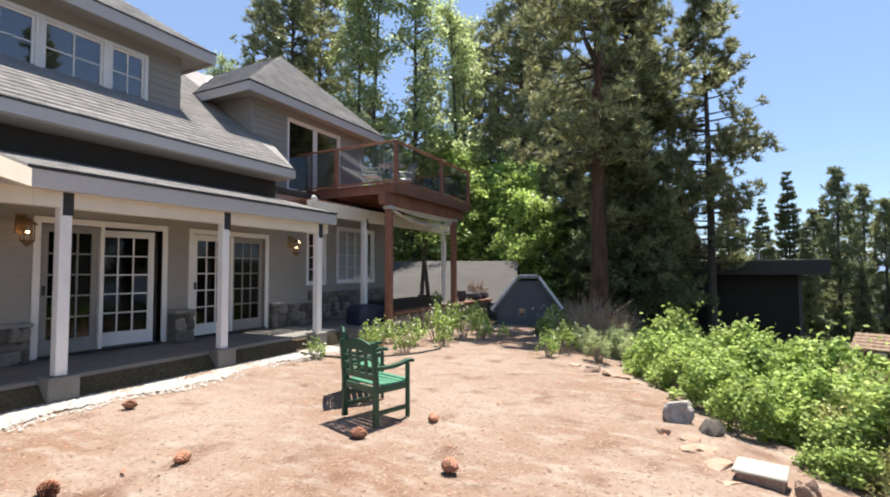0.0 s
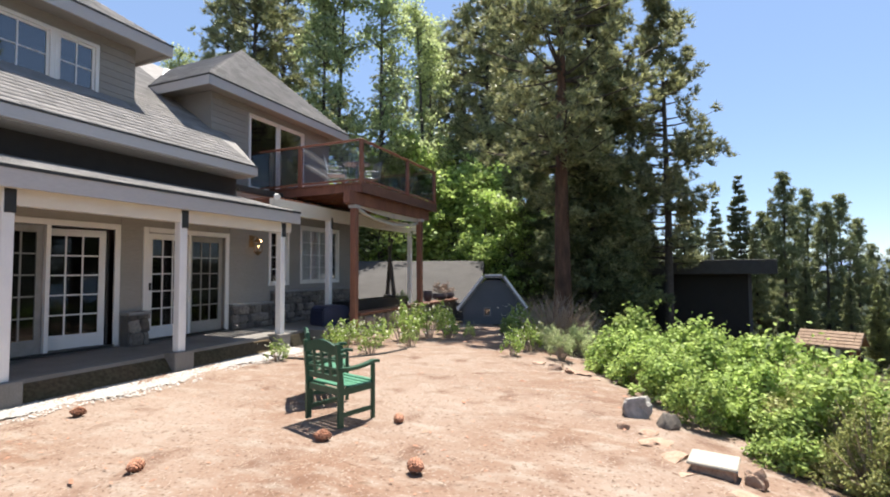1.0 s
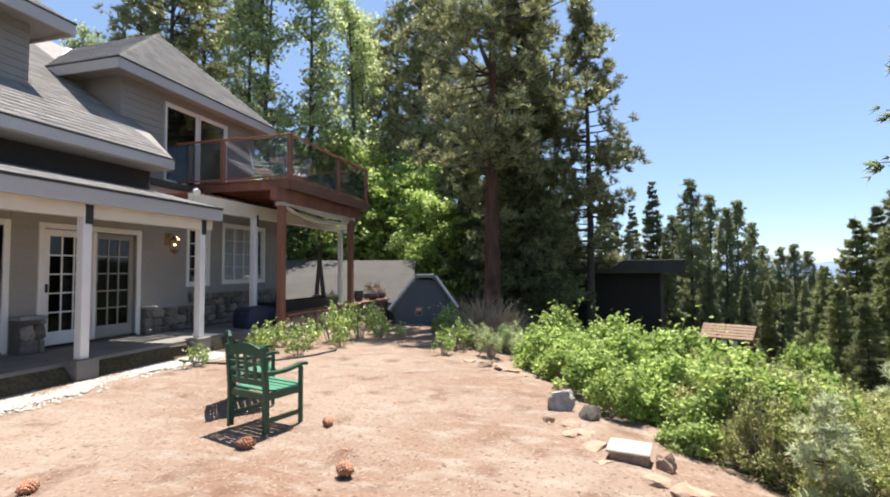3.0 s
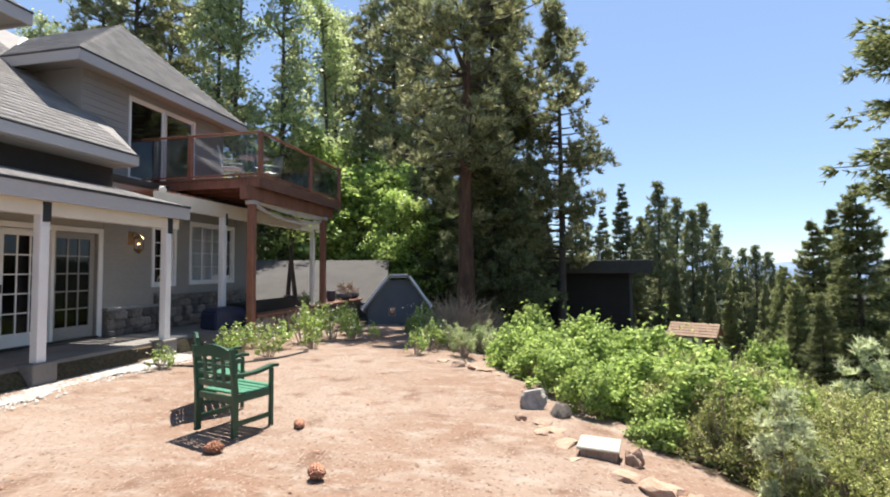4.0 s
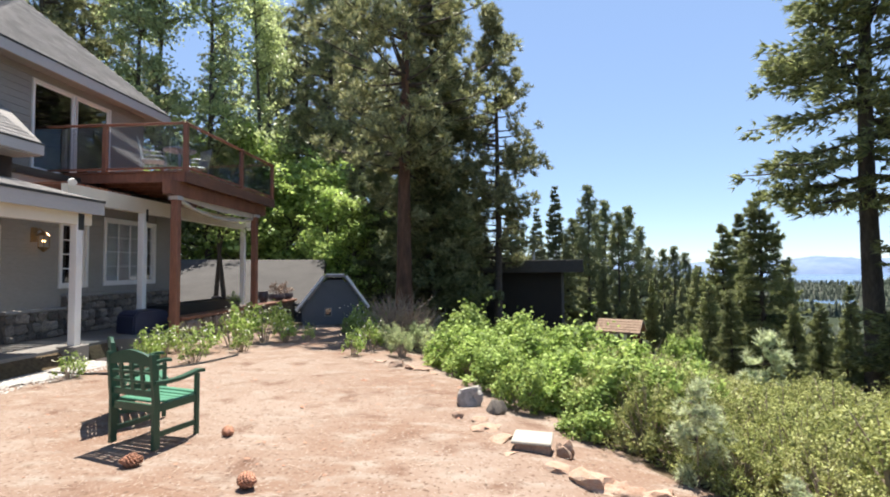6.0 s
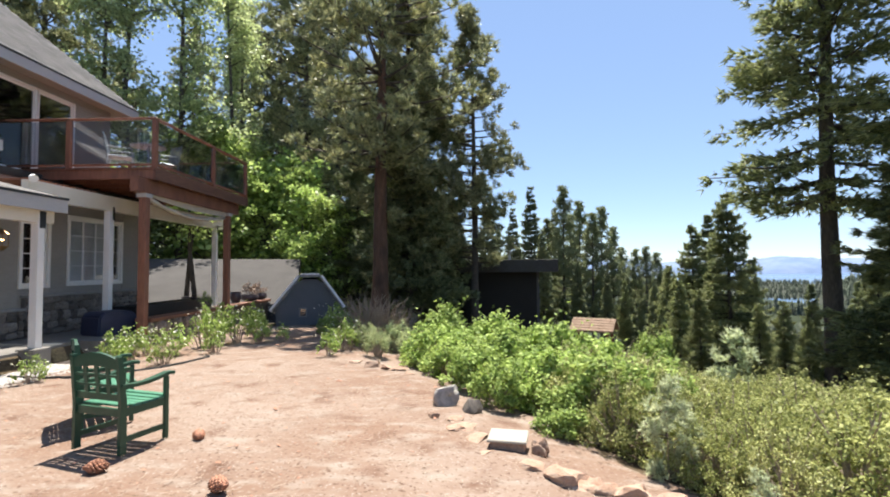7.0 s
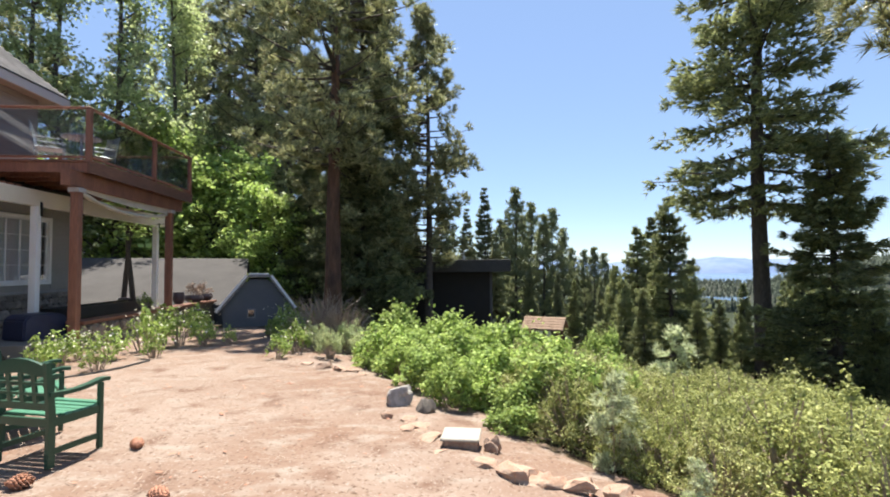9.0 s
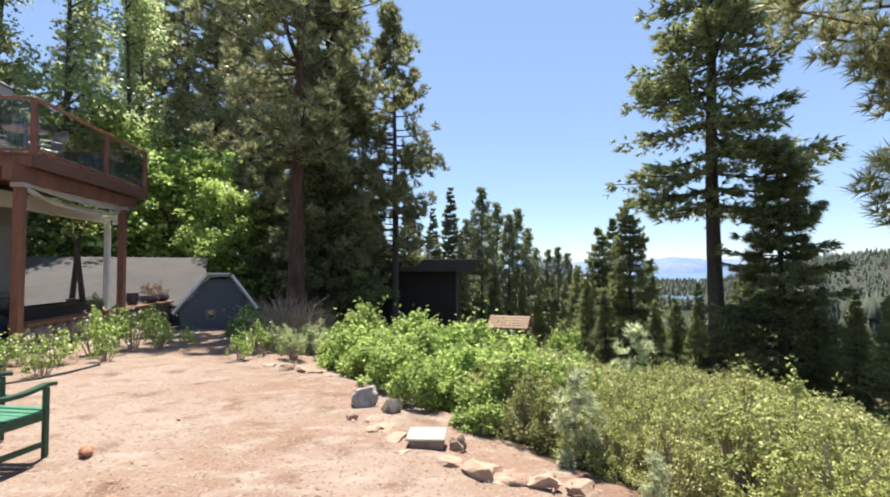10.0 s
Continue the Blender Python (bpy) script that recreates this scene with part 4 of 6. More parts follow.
again(fir_c, *polar(-25.8, 24.0), 210, 0.72, label="broad fir on the slope beside the young pine")
again(fir_c, *polar(-31.0, 24.0), 300, 0.55, label="small broad fir on the slope")
again(fir_c, *polar(-23.6, 30.0), 100, 0.62, label="broad fir at the edge of the woods")
for az, dist, size, turn in ((-35.8, 28, 0.52, 10), (-27.6, 24, 0.6, 80), (-40.6, 26, 0.66, 150), (-48.5, 22, 0.42, 210)):
    again(fir_d, *polar(az, dist), turn, size)
for az, dist, size, turn in ((-26.4, 17, 0.30, 10), (-31.6, 16, 0.27, 80), (-33.6, 18, 0.30, 150), (-35.4, 15, 0.24, 210), (-39.2, 17, 0.30, 20), (-41.2, 18, 0.36, 60), (-45.6, 13, 0.32, 130), (-48.4, 12.5, 0.28, 170), (-24.4, 19, 0.36, 190), (-51.0, 12, 0.30, 10)):
    again(fir_c, *polar(az, dist), turn, size, label="small dense fir on the slope behind the brush")
overhang = conifer("pine", 15.0, 3.1, 2.6, 0.26, 18, M_PINE, M_BARK, 2.8, blade=1.1, fine=0.5, label="pine whose long boughs reach over the slope")
place(overhang, *polar(-63.0, 9.7), 50)

# woods behind the yard
pine_c = conifer("pine", 20.0, 5.0, 2.5, 0.26, 21, M_PINE, M_GREYBARK, 1.3, label="dark pine in the woods behind the house", blade=1.25)
place(pine_c, *polar(44.8, 31.0), 0, 1.15)
for az, dist, size, turn in ((41.6, 34, 1.2, 80), (47.5, 36, 1.1, 150), (20.6, 39, 1.22, 220), (23.4, 42, 1.2, 40), (16.0, 42, 1.22, 310), (11.0, 44, 1.1, 30),
                             (17.6, 34, 1.25, 100), (14.2, 33, 1.2, 260), (29.5, 44, 1.1, 200), (35.5, 46, 1.0, 20)):
    again(pine_c, *polar(az, dist), turn, size)
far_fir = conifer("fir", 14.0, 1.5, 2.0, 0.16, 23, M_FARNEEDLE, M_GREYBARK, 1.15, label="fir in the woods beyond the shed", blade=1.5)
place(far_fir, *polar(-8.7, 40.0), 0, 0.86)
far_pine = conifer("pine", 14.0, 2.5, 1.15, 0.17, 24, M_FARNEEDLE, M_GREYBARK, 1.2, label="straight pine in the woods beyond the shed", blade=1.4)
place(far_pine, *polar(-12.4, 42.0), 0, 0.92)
for k, (az, dist, size) in enumerate(((-14.2, 47, 0.92), (-15.6, 44, 0.80), (-16.6, 45, 0.86), (-17.8, 46, 0.75), (-20.2, 46, 0.62), (-21.3, 44, 0.62), (-22.4, 47, 0.62), (-23.3, 45, 0.5), (-13.2, 52, 0.9),
                                      (-18.8, 55, 0.72), (-10.6, 45, 0.75), (-4.8, 44, 0.62), (0.6, 45, 0.7), (-24.6, 52, 0.5))):
    again(far_pine, *polar(az, dist), 37 * k, size)
for k, (az, dist, size) in enumerate(((-6.6, 36, 0.66), (-10.0, 35, 0.55), (-3.6, 38, 0.78), (1.8, 36, 0.8), (-14.0, 40, 0.45), (-17.2, 40, 0.42), (-19.4, 42, 0.42), (-22.0, 39, 0.4), (-11.4, 52, 0.9), (26.0, 34, 0.55), (31.0, 36, 0.5),
                                      (19.0, 40, 0.6), (14.0, 38, 0.6))):
    again(far_fir, *polar(az, dist), 53 * k, size)

# leafy trees
aspen = broadleaf("aspen_tree", 16.5, 3.0, 1.9, 0.13, 31, M_ASPEN, M_GREYBARK, 9500, 0.15, "tall airy aspen with slim trunk and bright leaves", airy=0.25)
place(aspen, *polar(36.6, 26.0), 0, 1.2)
for az, dist, size, turn in ((33.2, 27, 1.25, 70), (30.6, 29, 1.35, 160), (27.6, 30, 1.25, 250), (25.2, 33, 1.3, 310), (51.6, 33, 1.02, 40)):
    again(aspen, *polar(az, dist), turn, size)
maple = broadleaf("maple_tree", 6.6, 0.6, 1.75, 0.10, 33, M_MAPLE, M_GREYBARK, 9000, 0.175, "leafy young maple in bright green leaf", stems=3, airy=0.17)
place(maple, *polar(18.6, 27.5), 0, 1.4)
for az, dist, size, turn in ((22.4, 27.5, 1.3, 70), (15.2, 23, 0.95, 150), (26.4, 28, 1.6, 210), (30.2, 30, 1.5, 300), (12.8, 25.5, 0.95, 40), (34.2, 31, 1.2, 100), (20.6, 31, 1.65, 20), (24.6, 34, 1.7, 60), (38.0, 31.0, 1.2, 10), (17.0, 25.5, 1.1, 220)):
    again(maple, *polar(az, dist), turn, size)

# ---- shrubs ----
G1 = "thicket along the terrace edge"
thickets = [shrub("thicket_shrub", 1.25, 1.2, 40 + i, M_BUSH, 3300, 0.082, "dense bright green leafy shrub", group=G1, lumps=40, low=0.1, fluff=0.15, shoots=0.05) for i in range(3)]
spots = []
r = np.random.default_rng(5)
for y, out, size in ((5.35, 1.15, 0.62), (5.6, 1.75, 0.9), (6.2, 0.78, 0.62), (6.5, 1.5, 0.92), (6.9, 2.4, 0.95), (7.2, 0.9, 0.85), (7.6, 1.7, 1.0), (8.0, 2.7, 1.0), (8.0, 0.95, 0.82), (8.4, 1.9, 1.12),
                     (8.9, 1.3, 0.95), (9.0, 2.8, 1.05), (9.6, 2.1, 1.15), (10.3, 3.1, 1.05), (11.2, 2.5, 0.95), (12.4, 2.4, 0.8),
                     (6.3, 3.0, 0.8), (7.4, 3.5, 0.9), (9.2, 3.8, 0.95), (10.6, 4.2, 0.95), (12.2, 3.6, 0.9), (5.9, 2.5, 0.8)):
    spots.append((float(np.interp(y, EDGE_Y, EDGE_X)) + out, y, size))
sage = shrub("sage_shrub", 1.1, 1.0, 44, M_SAGE, 3200, 0.062, "pale grey-green shrub with thin upright shoots", group=G1, lumps=46, low=0.15, slim=0.4, fluff=0.12, shoots=0.4)
place(sage, -1.95, 10.1, 0, 0.58)
again(sage, -1.55, 9.3, 80, 0.55)
again(sage, -1.35, 10.6, 160, 0.68)
again(sage, -0.9, 9.75, 230, 0.66)
for i, (x, y, s) in enumerate(spots):
    o = thickets[i] if i < 3 else copy_thing(thickets[i % 3], Matrix.Identity(4))
    place(o, x, y, 67 * i, s, -0.05, tall=s * (0.80 + 0.24 * ((i * 7) % 5) / 4))
G2 = "manzanita on the slope"
brush = [shrub("manzanita_shrub", 1.2, 0.85, 50 + i, m, 5600, 0.034, lab, group=G2, lumps=70, twigs=70, slim=0.55, fluff=0.085, shoots=0.15)
         for i, (m, lab) in enumerate(((M_MANZ, "low olive-green manzanita shrub"), (M_MANZ, "low olive-green manzanita shrub"), (M_MANZDRY, "dull half-bare brush with brown twigs")))]
used = set()


def crest(az):
    """How steeply the eye looks down on the brush's crest, by bearing."""
    return float(np.interp(-az, [15, 19, 22, 28, 33, 37, 41, 44, 48, 51, 66], [0.150, 0.165, 0.182, 0.190, 0.178, 0.174, 0.172, 0.200, 0.222, 0.236, 0.300]))


for az in np.arange(-15, -66, -4.6):
    for dist in np.arange(4.1, 11.6, 0.66):
        a2 = az + r.uniform(-2.2, 2.2)
        d2 = dist + r.uniform(-0.25, 0.25)
        x, y = polar(a2, d2)
        d = float(past_edge(x, y))
        room = 1.65 - crest(a2) * d2 - gz(x, y)
        if d < 0.80 or room < 0.32 or (az > -20 and dist < 5.0):
            continue
        dull = (az > -27 and dist < 8.5 and r.uniform() < 0.7) or r.uniform() < 0.14
        k = 2 if dull else int(r.integers(0, 2))
        o = brush[k] if not brush[k].name in used else copy_thing(brush[k], Matrix.Identity(4))
        used.add(brush[k].name)
        wide = r.uniform(0.75, 1.2) * (0.72 if d < 1.3 else 1.0)
        place(o, x, y, r.uniform(0, 360), wide, -0.05, tall=min(wide * 1.15, room * r.uniform(0.92, 1.15) / 0.95))

leafy = copy_thing(thickets[2], Matrix.Identity(4))
place(leafy, *polar(-21.8, 12.5), 30, 0.8, -0.05, tall=1.3)
for az, dist, s in ((15.6, 12.9, 0.38), (11.6, 13.0, 0.5), (13.6, 13.3, 0.5)):
    o = copy_thing(thickets[1], Matrix.Identity(4))
    place(o, *polar(az, dist), 70 * az, s, -0.05)

young = conifer("pine", 1.0, 0.08, 0.20, 0.012, 61, M_BLUEPINE, M_TWIG, 2.0, name="young_pine", blade=0.42, label="wispy grey-green pine seedling", category="sapling")
place(young, *polar(-23.0, 4.6), 0, 0.82)
again(young, *polar(-24.6, 4.7), 90, 0.55)
again(young, *polar(-31.0, 3.6), 90, 0.4)
again(young, *polar(-29.0, 10.4), 40, 1.6, -0.1, label="rounded grey-green young pine among the brush", tall=1.5)

# flowering plants between the path and the porch
G3 = "flowering plants by the porch"
bed = shrub("flowering_plant", 0.62, 0.48, 70, M_BUSH, 460, 0.058, "leafy plant with small pale flowers", "plant", group=G3, lumps=24, twigs=12, low=0.0, fluff=0.12, shoots=0.3)
rr = np.random.default_rng(9)
fv, ff = leaves(np.stack([rr.normal(0, 0.2, 20), rr.normal(0, 0.2, 20), rr.uniform(0.28, 0.52, 20)], 1), rr.normal(0, 0.3, (20, 3)) + [0, 0, 1], 0.05, rr, 0.9)
arrays("blossom", fv, ff, M_FLOWER, bed)["kind"] = "stuff"
for i, (x, y, s) in enumerate(((-6.35, 7.0, 0.75), (-5.75, 7.9, 0.9), (-5.9, 8.6, 1.0), (-5.2, 8.35, 0.85), (-5.6, 9.3, 1.1), (-5.35, 10.1, 1.25), (-5.0, 10.8, 1.3), (-4.85, 9.5, 0.8), (-4.6, 11.0, 1.0), (-4.05, 10.95, 0.6), (-4.9, 11.7, 1.0),
                               (-6.2, 9.5, 0.9), (-6.2, 8.9, 0.8), (-2.45, 9.05, 0.75), (-2.25, 9.7, 0.95), (-2.65, 10.3, 0.8), (-8.0, 2.3, 0.8), (-5.9, 11.6, 1.2), (-5.5, 12.6, 1.2), (-3.0, 11.7, 1.0), (-2.4, 11.2, 1.0), (-3.3, 12.7, 1.1))):
    o = bed if i == 0 else copy_thing(bed, Matrix.Identity(4))
    place(o, x, y, 80 * i, s, -0.02, tall=s * (1.05 + 0.3 * ((i * 3) % 4) / 3))

# bare twigs behind the path's end
twigs = thing("dry_shrub", (0, 0, 0), "leafless grey shrub of fine dry twigs", "shrub")
bm = bmesh.new()
for i in range(90):
    a, e = rr.uniform(0, 6.28), rr.uniform(0.1, 1.1)
    L = rr.uniform(0.6, 1.15)
    d = np.array([math.cos(a) * math.sin(e), math.sin(a) * math.sin(e), math.cos(e)]) * L
    tube(bm, [(0, 0, -0.1), tuple(d * 0.55 + rr.normal(0, 0.05, 3)), tuple(d)], [0.016, 0.011, 0.004], 4, cap=False)
    for j in range(3):
        q = d * rr.uniform(0.5, 0.9)
        tube(bm, [tuple(q), tuple(q + d * 0.3 + rr.normal(0, 0.12, 3))], [0.006, 0.002], 3, cap=False)
part("twigwork", bm, M_TWIG, twigs)["kind"] = "stuff"
place(twigs, *polar(10.2, 11.6), 0, 1.05)
again(twigs, *polar(8.2, 11.4), 100, 0.95)
again(twigs, *polar(-17.5, 7.2), 100, 0.8)

# ---- neighbouring buildings ----
def turned(az, dist, z=0.0):
    """A place ahead at that bearing, with local y pointing away from the middle of the terrace."""
    x, y = polar(az, dist)
    return Matrix.Translation((x, y, z)) @ Matrix.Rotation(radians(az), 4, "Z")


def shaped(bm, m):
    bmesh.ops.transform(bm, matrix=m, verts=bm.verts)
    return bm


garage = thing("garage", polar(24.0, 21.0) + (-1.2,), "neighbouring low garage with a broad pale grey roof", "garage")
ra, rb = Vector((*polar(40, 26.5), 2.2)), Vector((*polar(18.3, 22.8), 2.11))
ea, eb = Vector((*polar(44, 20.5), 0.45)), Vector((*polar(18.8, 18.3), 0.42))
ba, bb = ra + (ra - ea) * 0.9, rb + (rb - eb) * 0.9
ba.z = bb.z = 0.4
# darker copy of the shingle: the slope's tilt from the sun is in its colour
M_DIMROOF = material("dimmed_grey_shingle", (0.077, 0.073, 0.071), 0.95, (0.057, 0.054, 0.053), 1.5, 0.7, 60.0, 0.15, 0.3, 60.0, spec=0.2)
part("roof", slab_of(bmesh.new(), [ea, eb, rb, ra], 0.1), M_DIMROOF, garage)
part("roof", slab_of(bmesh.new(), [ra, rb, bb, ba], 0.1), M_SHINGLE, garage)
bm = bmesh.new()
slab_of(bm, [ea + Vector((0, 0.4, -0.08)), eb + Vector((-0.3, 0.4, -0.08)), bb + Vector((-0.3, -0.4, 0)), ba + Vector((0, -0.4, 0))], 2.6)
part("wall", bm, M_BLUEWALL, garage)
hm = turned(17.3, 14.9, -0.25)
prof = [(-0.92, 0.0), (0.85, 0.0), (0.85, 0.90), (0.27, 1.60), (-0.22, 1.60), (-0.92, 0.80)]
gable = thing("gabled_entry", polar(17.3, 15.2) + (-0.25,), "small blue-grey gabled entry with clipped gable and white rake boards", "outbuilding")
part("wall", shaped(prism(bmesh.new(), prof, "y", 0.0, 3.6), hm), M_BLUEWALL, gable)
line = [(0.98, 0.72), (0.30, 1.67), (-0.24, 1.67), (-1.04, 0.66)]
for (a, b), (c, d) in zip(line, line[1:]):
    n = Vector((-(d - b), c - a)).normalized() * (-0.11 if c < a else 0.11)
    q = [(a, b), (c, d), (c + n.x, d + n.y), (a + n.x, b + n.y)]
    part("rake_board", shaped(prism(bmesh.new(), q, "y", -0.14, -0.05), hm), M_TRIM, gable)
    q2 = [(a, b + 0.005), (c, d + 0.005), (c, d + 0.075), (a, b + 0.075)]
    part("roof", shaped(prism(bmesh.new(), q2, "y", -0.18, 3.6), hm), M_SHINGLE, gable)
part("window_frame", shaped(boxed(-0.28, -0.06, -0.03, 0.02, 0.50, 0.76), hm), M_GREYFRAME, gable)
part("pane", shaped(boxed(-0.25, -0.09, -0.036, -0.03, 0.53, 0.73), hm), M_GLASS, gable)
for i in range(11):
    z = 0.1 + i * 0.13
    w = 0.84 if z < 0.8 else 0.84 - (z - 0.8) / 0.86 * 0.55
    part("siding_board", shaped(boxed(-w, w, -0.018, -0.001, z, z + 0.122), hm), M_BLUEWALL, gable)

shed = thing("shed", polar(-4.0, 23.0) + (-1.8,), "flat-roofed charcoal shed with deep dark fascia", "shed")
sm = turned(-4.4, 21.6, 0.0)
part("wall", shaped(boxed(-2.6, 1.95, 0.0, 3.0, -2.4, 1.46), sm), M_DARKWALL, shed)
part("corner_board", shaped(boxed(1.86, 1.97, -0.02, 0.1, -2.4, 1.46), sm), material("grey_board", (0.09, 0.09, 0.09), 0.8), shed)
part("roof", shaped(boxed(-3.2, 2.72, -0.7, 3.6, 1.46, 2.0, bevel=0.01), sm), material("dark_fascia", (0.045, 0.044, 0.042), 0.75), shed)
part("door", shaped(boxed(-1.3, -0.3, -0.03, -0.001, -1.7, 0.9), sm), M_DARKWALL, shed)
bm = bmesh.new()
tube(bm, [(0.7, 0.8, 1.99), (0.7, 0.8, 2.36)], 0.06, 10)
tube(bm, [(0.7, 0.8, 2.36), (0.7, 0.8, 2.42)], 0.11, 10)
part("vent_pipe", shaped(bm, sm), M_GREYMETAL, shed, "small metal vent pipe")

kiosk = thing("well_house", polar(-15.7, 24.0) + (gz(*polar(-15.7, 24.0)),), "small open shelter with orange-brown shake roof", "shelter")
km = turned(-15.7, 24.0) @ Matrix.Rotation(radians(-14), 4, "Z")
zk = gz(*polar(-15.7, 24.0))
for sx in (-0.7, 0.7):
    for sy in (-0.45, 0.45):
        part("post", shaped(boxed(sx - 0.06, sx + 0.06, sy - 0.06, sy + 0.06, zk - 0.2, -1.22), km), M_WOOD, kiosk)
for s in (-1, 1):
    q = [(0, -0.78), (s * 0.75, -1.30), (s * 0.75, -1.36), (0, -0.86)]
    roof = part("roof", shaped(prism(bmesh.new(), q, "x", -1.0, 1.0), km), M_SHAKE, kiosk)
    for i in range(5):
        for j in range(9):
            u0, u1 = i / 5, (i + 1.1) / 5
            y0, y1 = s * 0.75 * (1 - u0), s * 0.75 * max(0, 1 - u1)
            za, zb = -1.30 + 0.52 * u0, -1.30 + 0.52 * min(1, u1)
            b = slab_of(bmesh.new(), [(-1 + j * 0.222, y0, za + 0.035), (-1 + j * 0.222 + 0.212, y0, za + 0.035), (-1 + j * 0.222 + 0.212, y1, zb + 0.012), (-1 + j * 0.222, y1, zb + 0.012)], 0.02)
            part("shingle", shaped(b, km), M_SHAKE, roof)

for k in range(70):
    az, dist = -19 - 36 * ((k * 0.618) % 1), 27 + 34 * ((k * 0.377) % 1)
    x, y = polar(az, dist)
    top = math.tan(radians(-6.2 if -39 < az < -28 else (-7.5 if az < -44 else -1.5))) * dist + 1.65
    again(fir_d, x, y, 50 * k, max(0.3, min(0.85, (top - gz(x, y)) / 9.0)))

# ---- lake, hills, mountains ----
def ridge(name, az0, az1, near, deep, top, base, mat, label, steps=120, rows=10, rough=0.3):
    """A long hill: its crest height top(az), from its foot at base."""
    V = []
    for i in range(steps + 1):
        az = az0 + (az1 - az0) * i / steps
        for j in range(rows + 1):
            f = j / rows
            x, y = polar(az, near + deep * f)
            p = Vector((az * 0.35, f * 3.0, near * 0.01))
            h = base + (top(az) - base) * math.sin(f * math.pi / 2) ** 0.8 * (1 + rough * (noise.fractal(p, 0.7, 2.0, 5) * 0.5) * (0.3 + 0.7 * f))
            V.append((x, y, h))
    k = rows + 1
    F = [(i * k + j, (i + 1) * k + j, (i + 1) * k + j + 1, i * k + j + 1) for i in range(steps) for j in range(rows)]
    return tagged(arrays(name, V, F, mat, smooth=True), label, "hill", kind="structure")


lake = part("water", boxed(-1500, 4950, -200, 4950, -56.5, -55.0), M_WATER)
tagged(lake, "wide blue mountain lake in the distance", "lake", kind="structure")
# mountains whose haze is only their colour
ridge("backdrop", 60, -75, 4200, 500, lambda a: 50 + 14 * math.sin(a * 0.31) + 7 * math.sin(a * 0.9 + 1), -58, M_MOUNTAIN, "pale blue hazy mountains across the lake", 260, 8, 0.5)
ridge("hill_peninsula", -24, -43, 980, 650, lambda a: -44 + 3 * math.sin(a * 1.1), -57, M_HILL, "low wooded point reaching into the lake", 80, 8, 0.3)


def hill_top(a):
    return float(np.interp(-a, [36, 39, 43, 47, 51, 56, 64, 80], [-58, -20, -2, 12, 20, 30, 60, 90]))


ridge("hill_wooded", -36, -80, 640, 420, hill_top, -58, M_HILL, "steep wooded hillside above the lake", 160, 14, 0.25)


def far_wood(name, spots, tall, label, girth=1.0):
    """Many small far conifers in one mesh."""
    r = np.random.default_rng(77)
    V, F = [], []
    for x, y, z, *high in spots:
        h = (high[0] if high else tall) * r.uniform(0.6, 1.2)
        w = h * r.uniform(0.13, 0.2) * girth
        for lo, hi, k in ((0.08, 0.55, 1.0), (0.35, 0.8, 0.72), (0.6, 1.0, 0.45)):
            i = len(V)
            n = 7
            ph = r.uniform(0, 6.28)
            for q in range(n):
                a = ph + 6.283 * q / n
                s = w * k * r.uniform(0.65, 1.2)
                V.append((x + math.cos(a) * s, y + math.sin(a) * s, z + h * (lo + r.uniform(-0.03, 0.03))))
            V.append((x, y, z + h * hi))
            F += [(i + q, i + (q + 1) % n, i + n) for q in range(n)]
    return tagged(arrays(name, V, F, M_FARTREE), label, "forest", kind="stuff")


r = np.random.default_rng(3)
wood = []
while len(wood) < 3400:
    az, dist = r.uniform(-75, 45), 100 + 435 * r.uniform() ** 1.6
    x, y = polar(az, dist)
    z = gz(x, y)
    cap = 1.5 if az > -22 else (-5.6 if -42 < az < -29 else -2.2)
    if z > -56 and math.degrees(math.atan2(z + 13 - 1.65, dist)) < cap + 3:
        wood.append((x, y, z))
while len(wood) < 7000:
    az, dist = r.uniform(-46, -20), 100 + 392 * r.uniform() ** 1.6
    x, y = polar(az, dist)
    z = gz(x, y)
    h = min(12.0, math.tan(radians(-5.6 if -40 < az < -29 else -3.0)) * dist + 1.65 - z)
    if z > -56 and h > 2.5:
        wood.append((x, y, z, h))
far_wood("far_wood", wood, 11.0, "dark conifer forest covering the lower slopes")
wood = []
for i in range(4200):
    az, f = r.uniform(-78, -37), r.uniform(0.05, 1.0)
    x, y = polar(az, 640 + 420 * f)
    wood.append((x, y, -58 + (hill_top(az) + 58) * math.sin(f * math.pi / 2) ** 0.8 - 2))
far_wood("far_wood", wood, 13.0, "grey-green conifers scattered over the far hillside")
wood = []
for i in range(1500):
    az, f = r.uniform(-42.5, -24.5), r.uniform(0.0, 1.0)
    x, y = polar(az, 980 + 650 * f)
    wood.append((x, y, -57 + 12 * math.sin(f * math.pi / 2) ** 0.8))
far_wood("far_wood", wood, 13.0, "dark line of trees on the lake's low point")

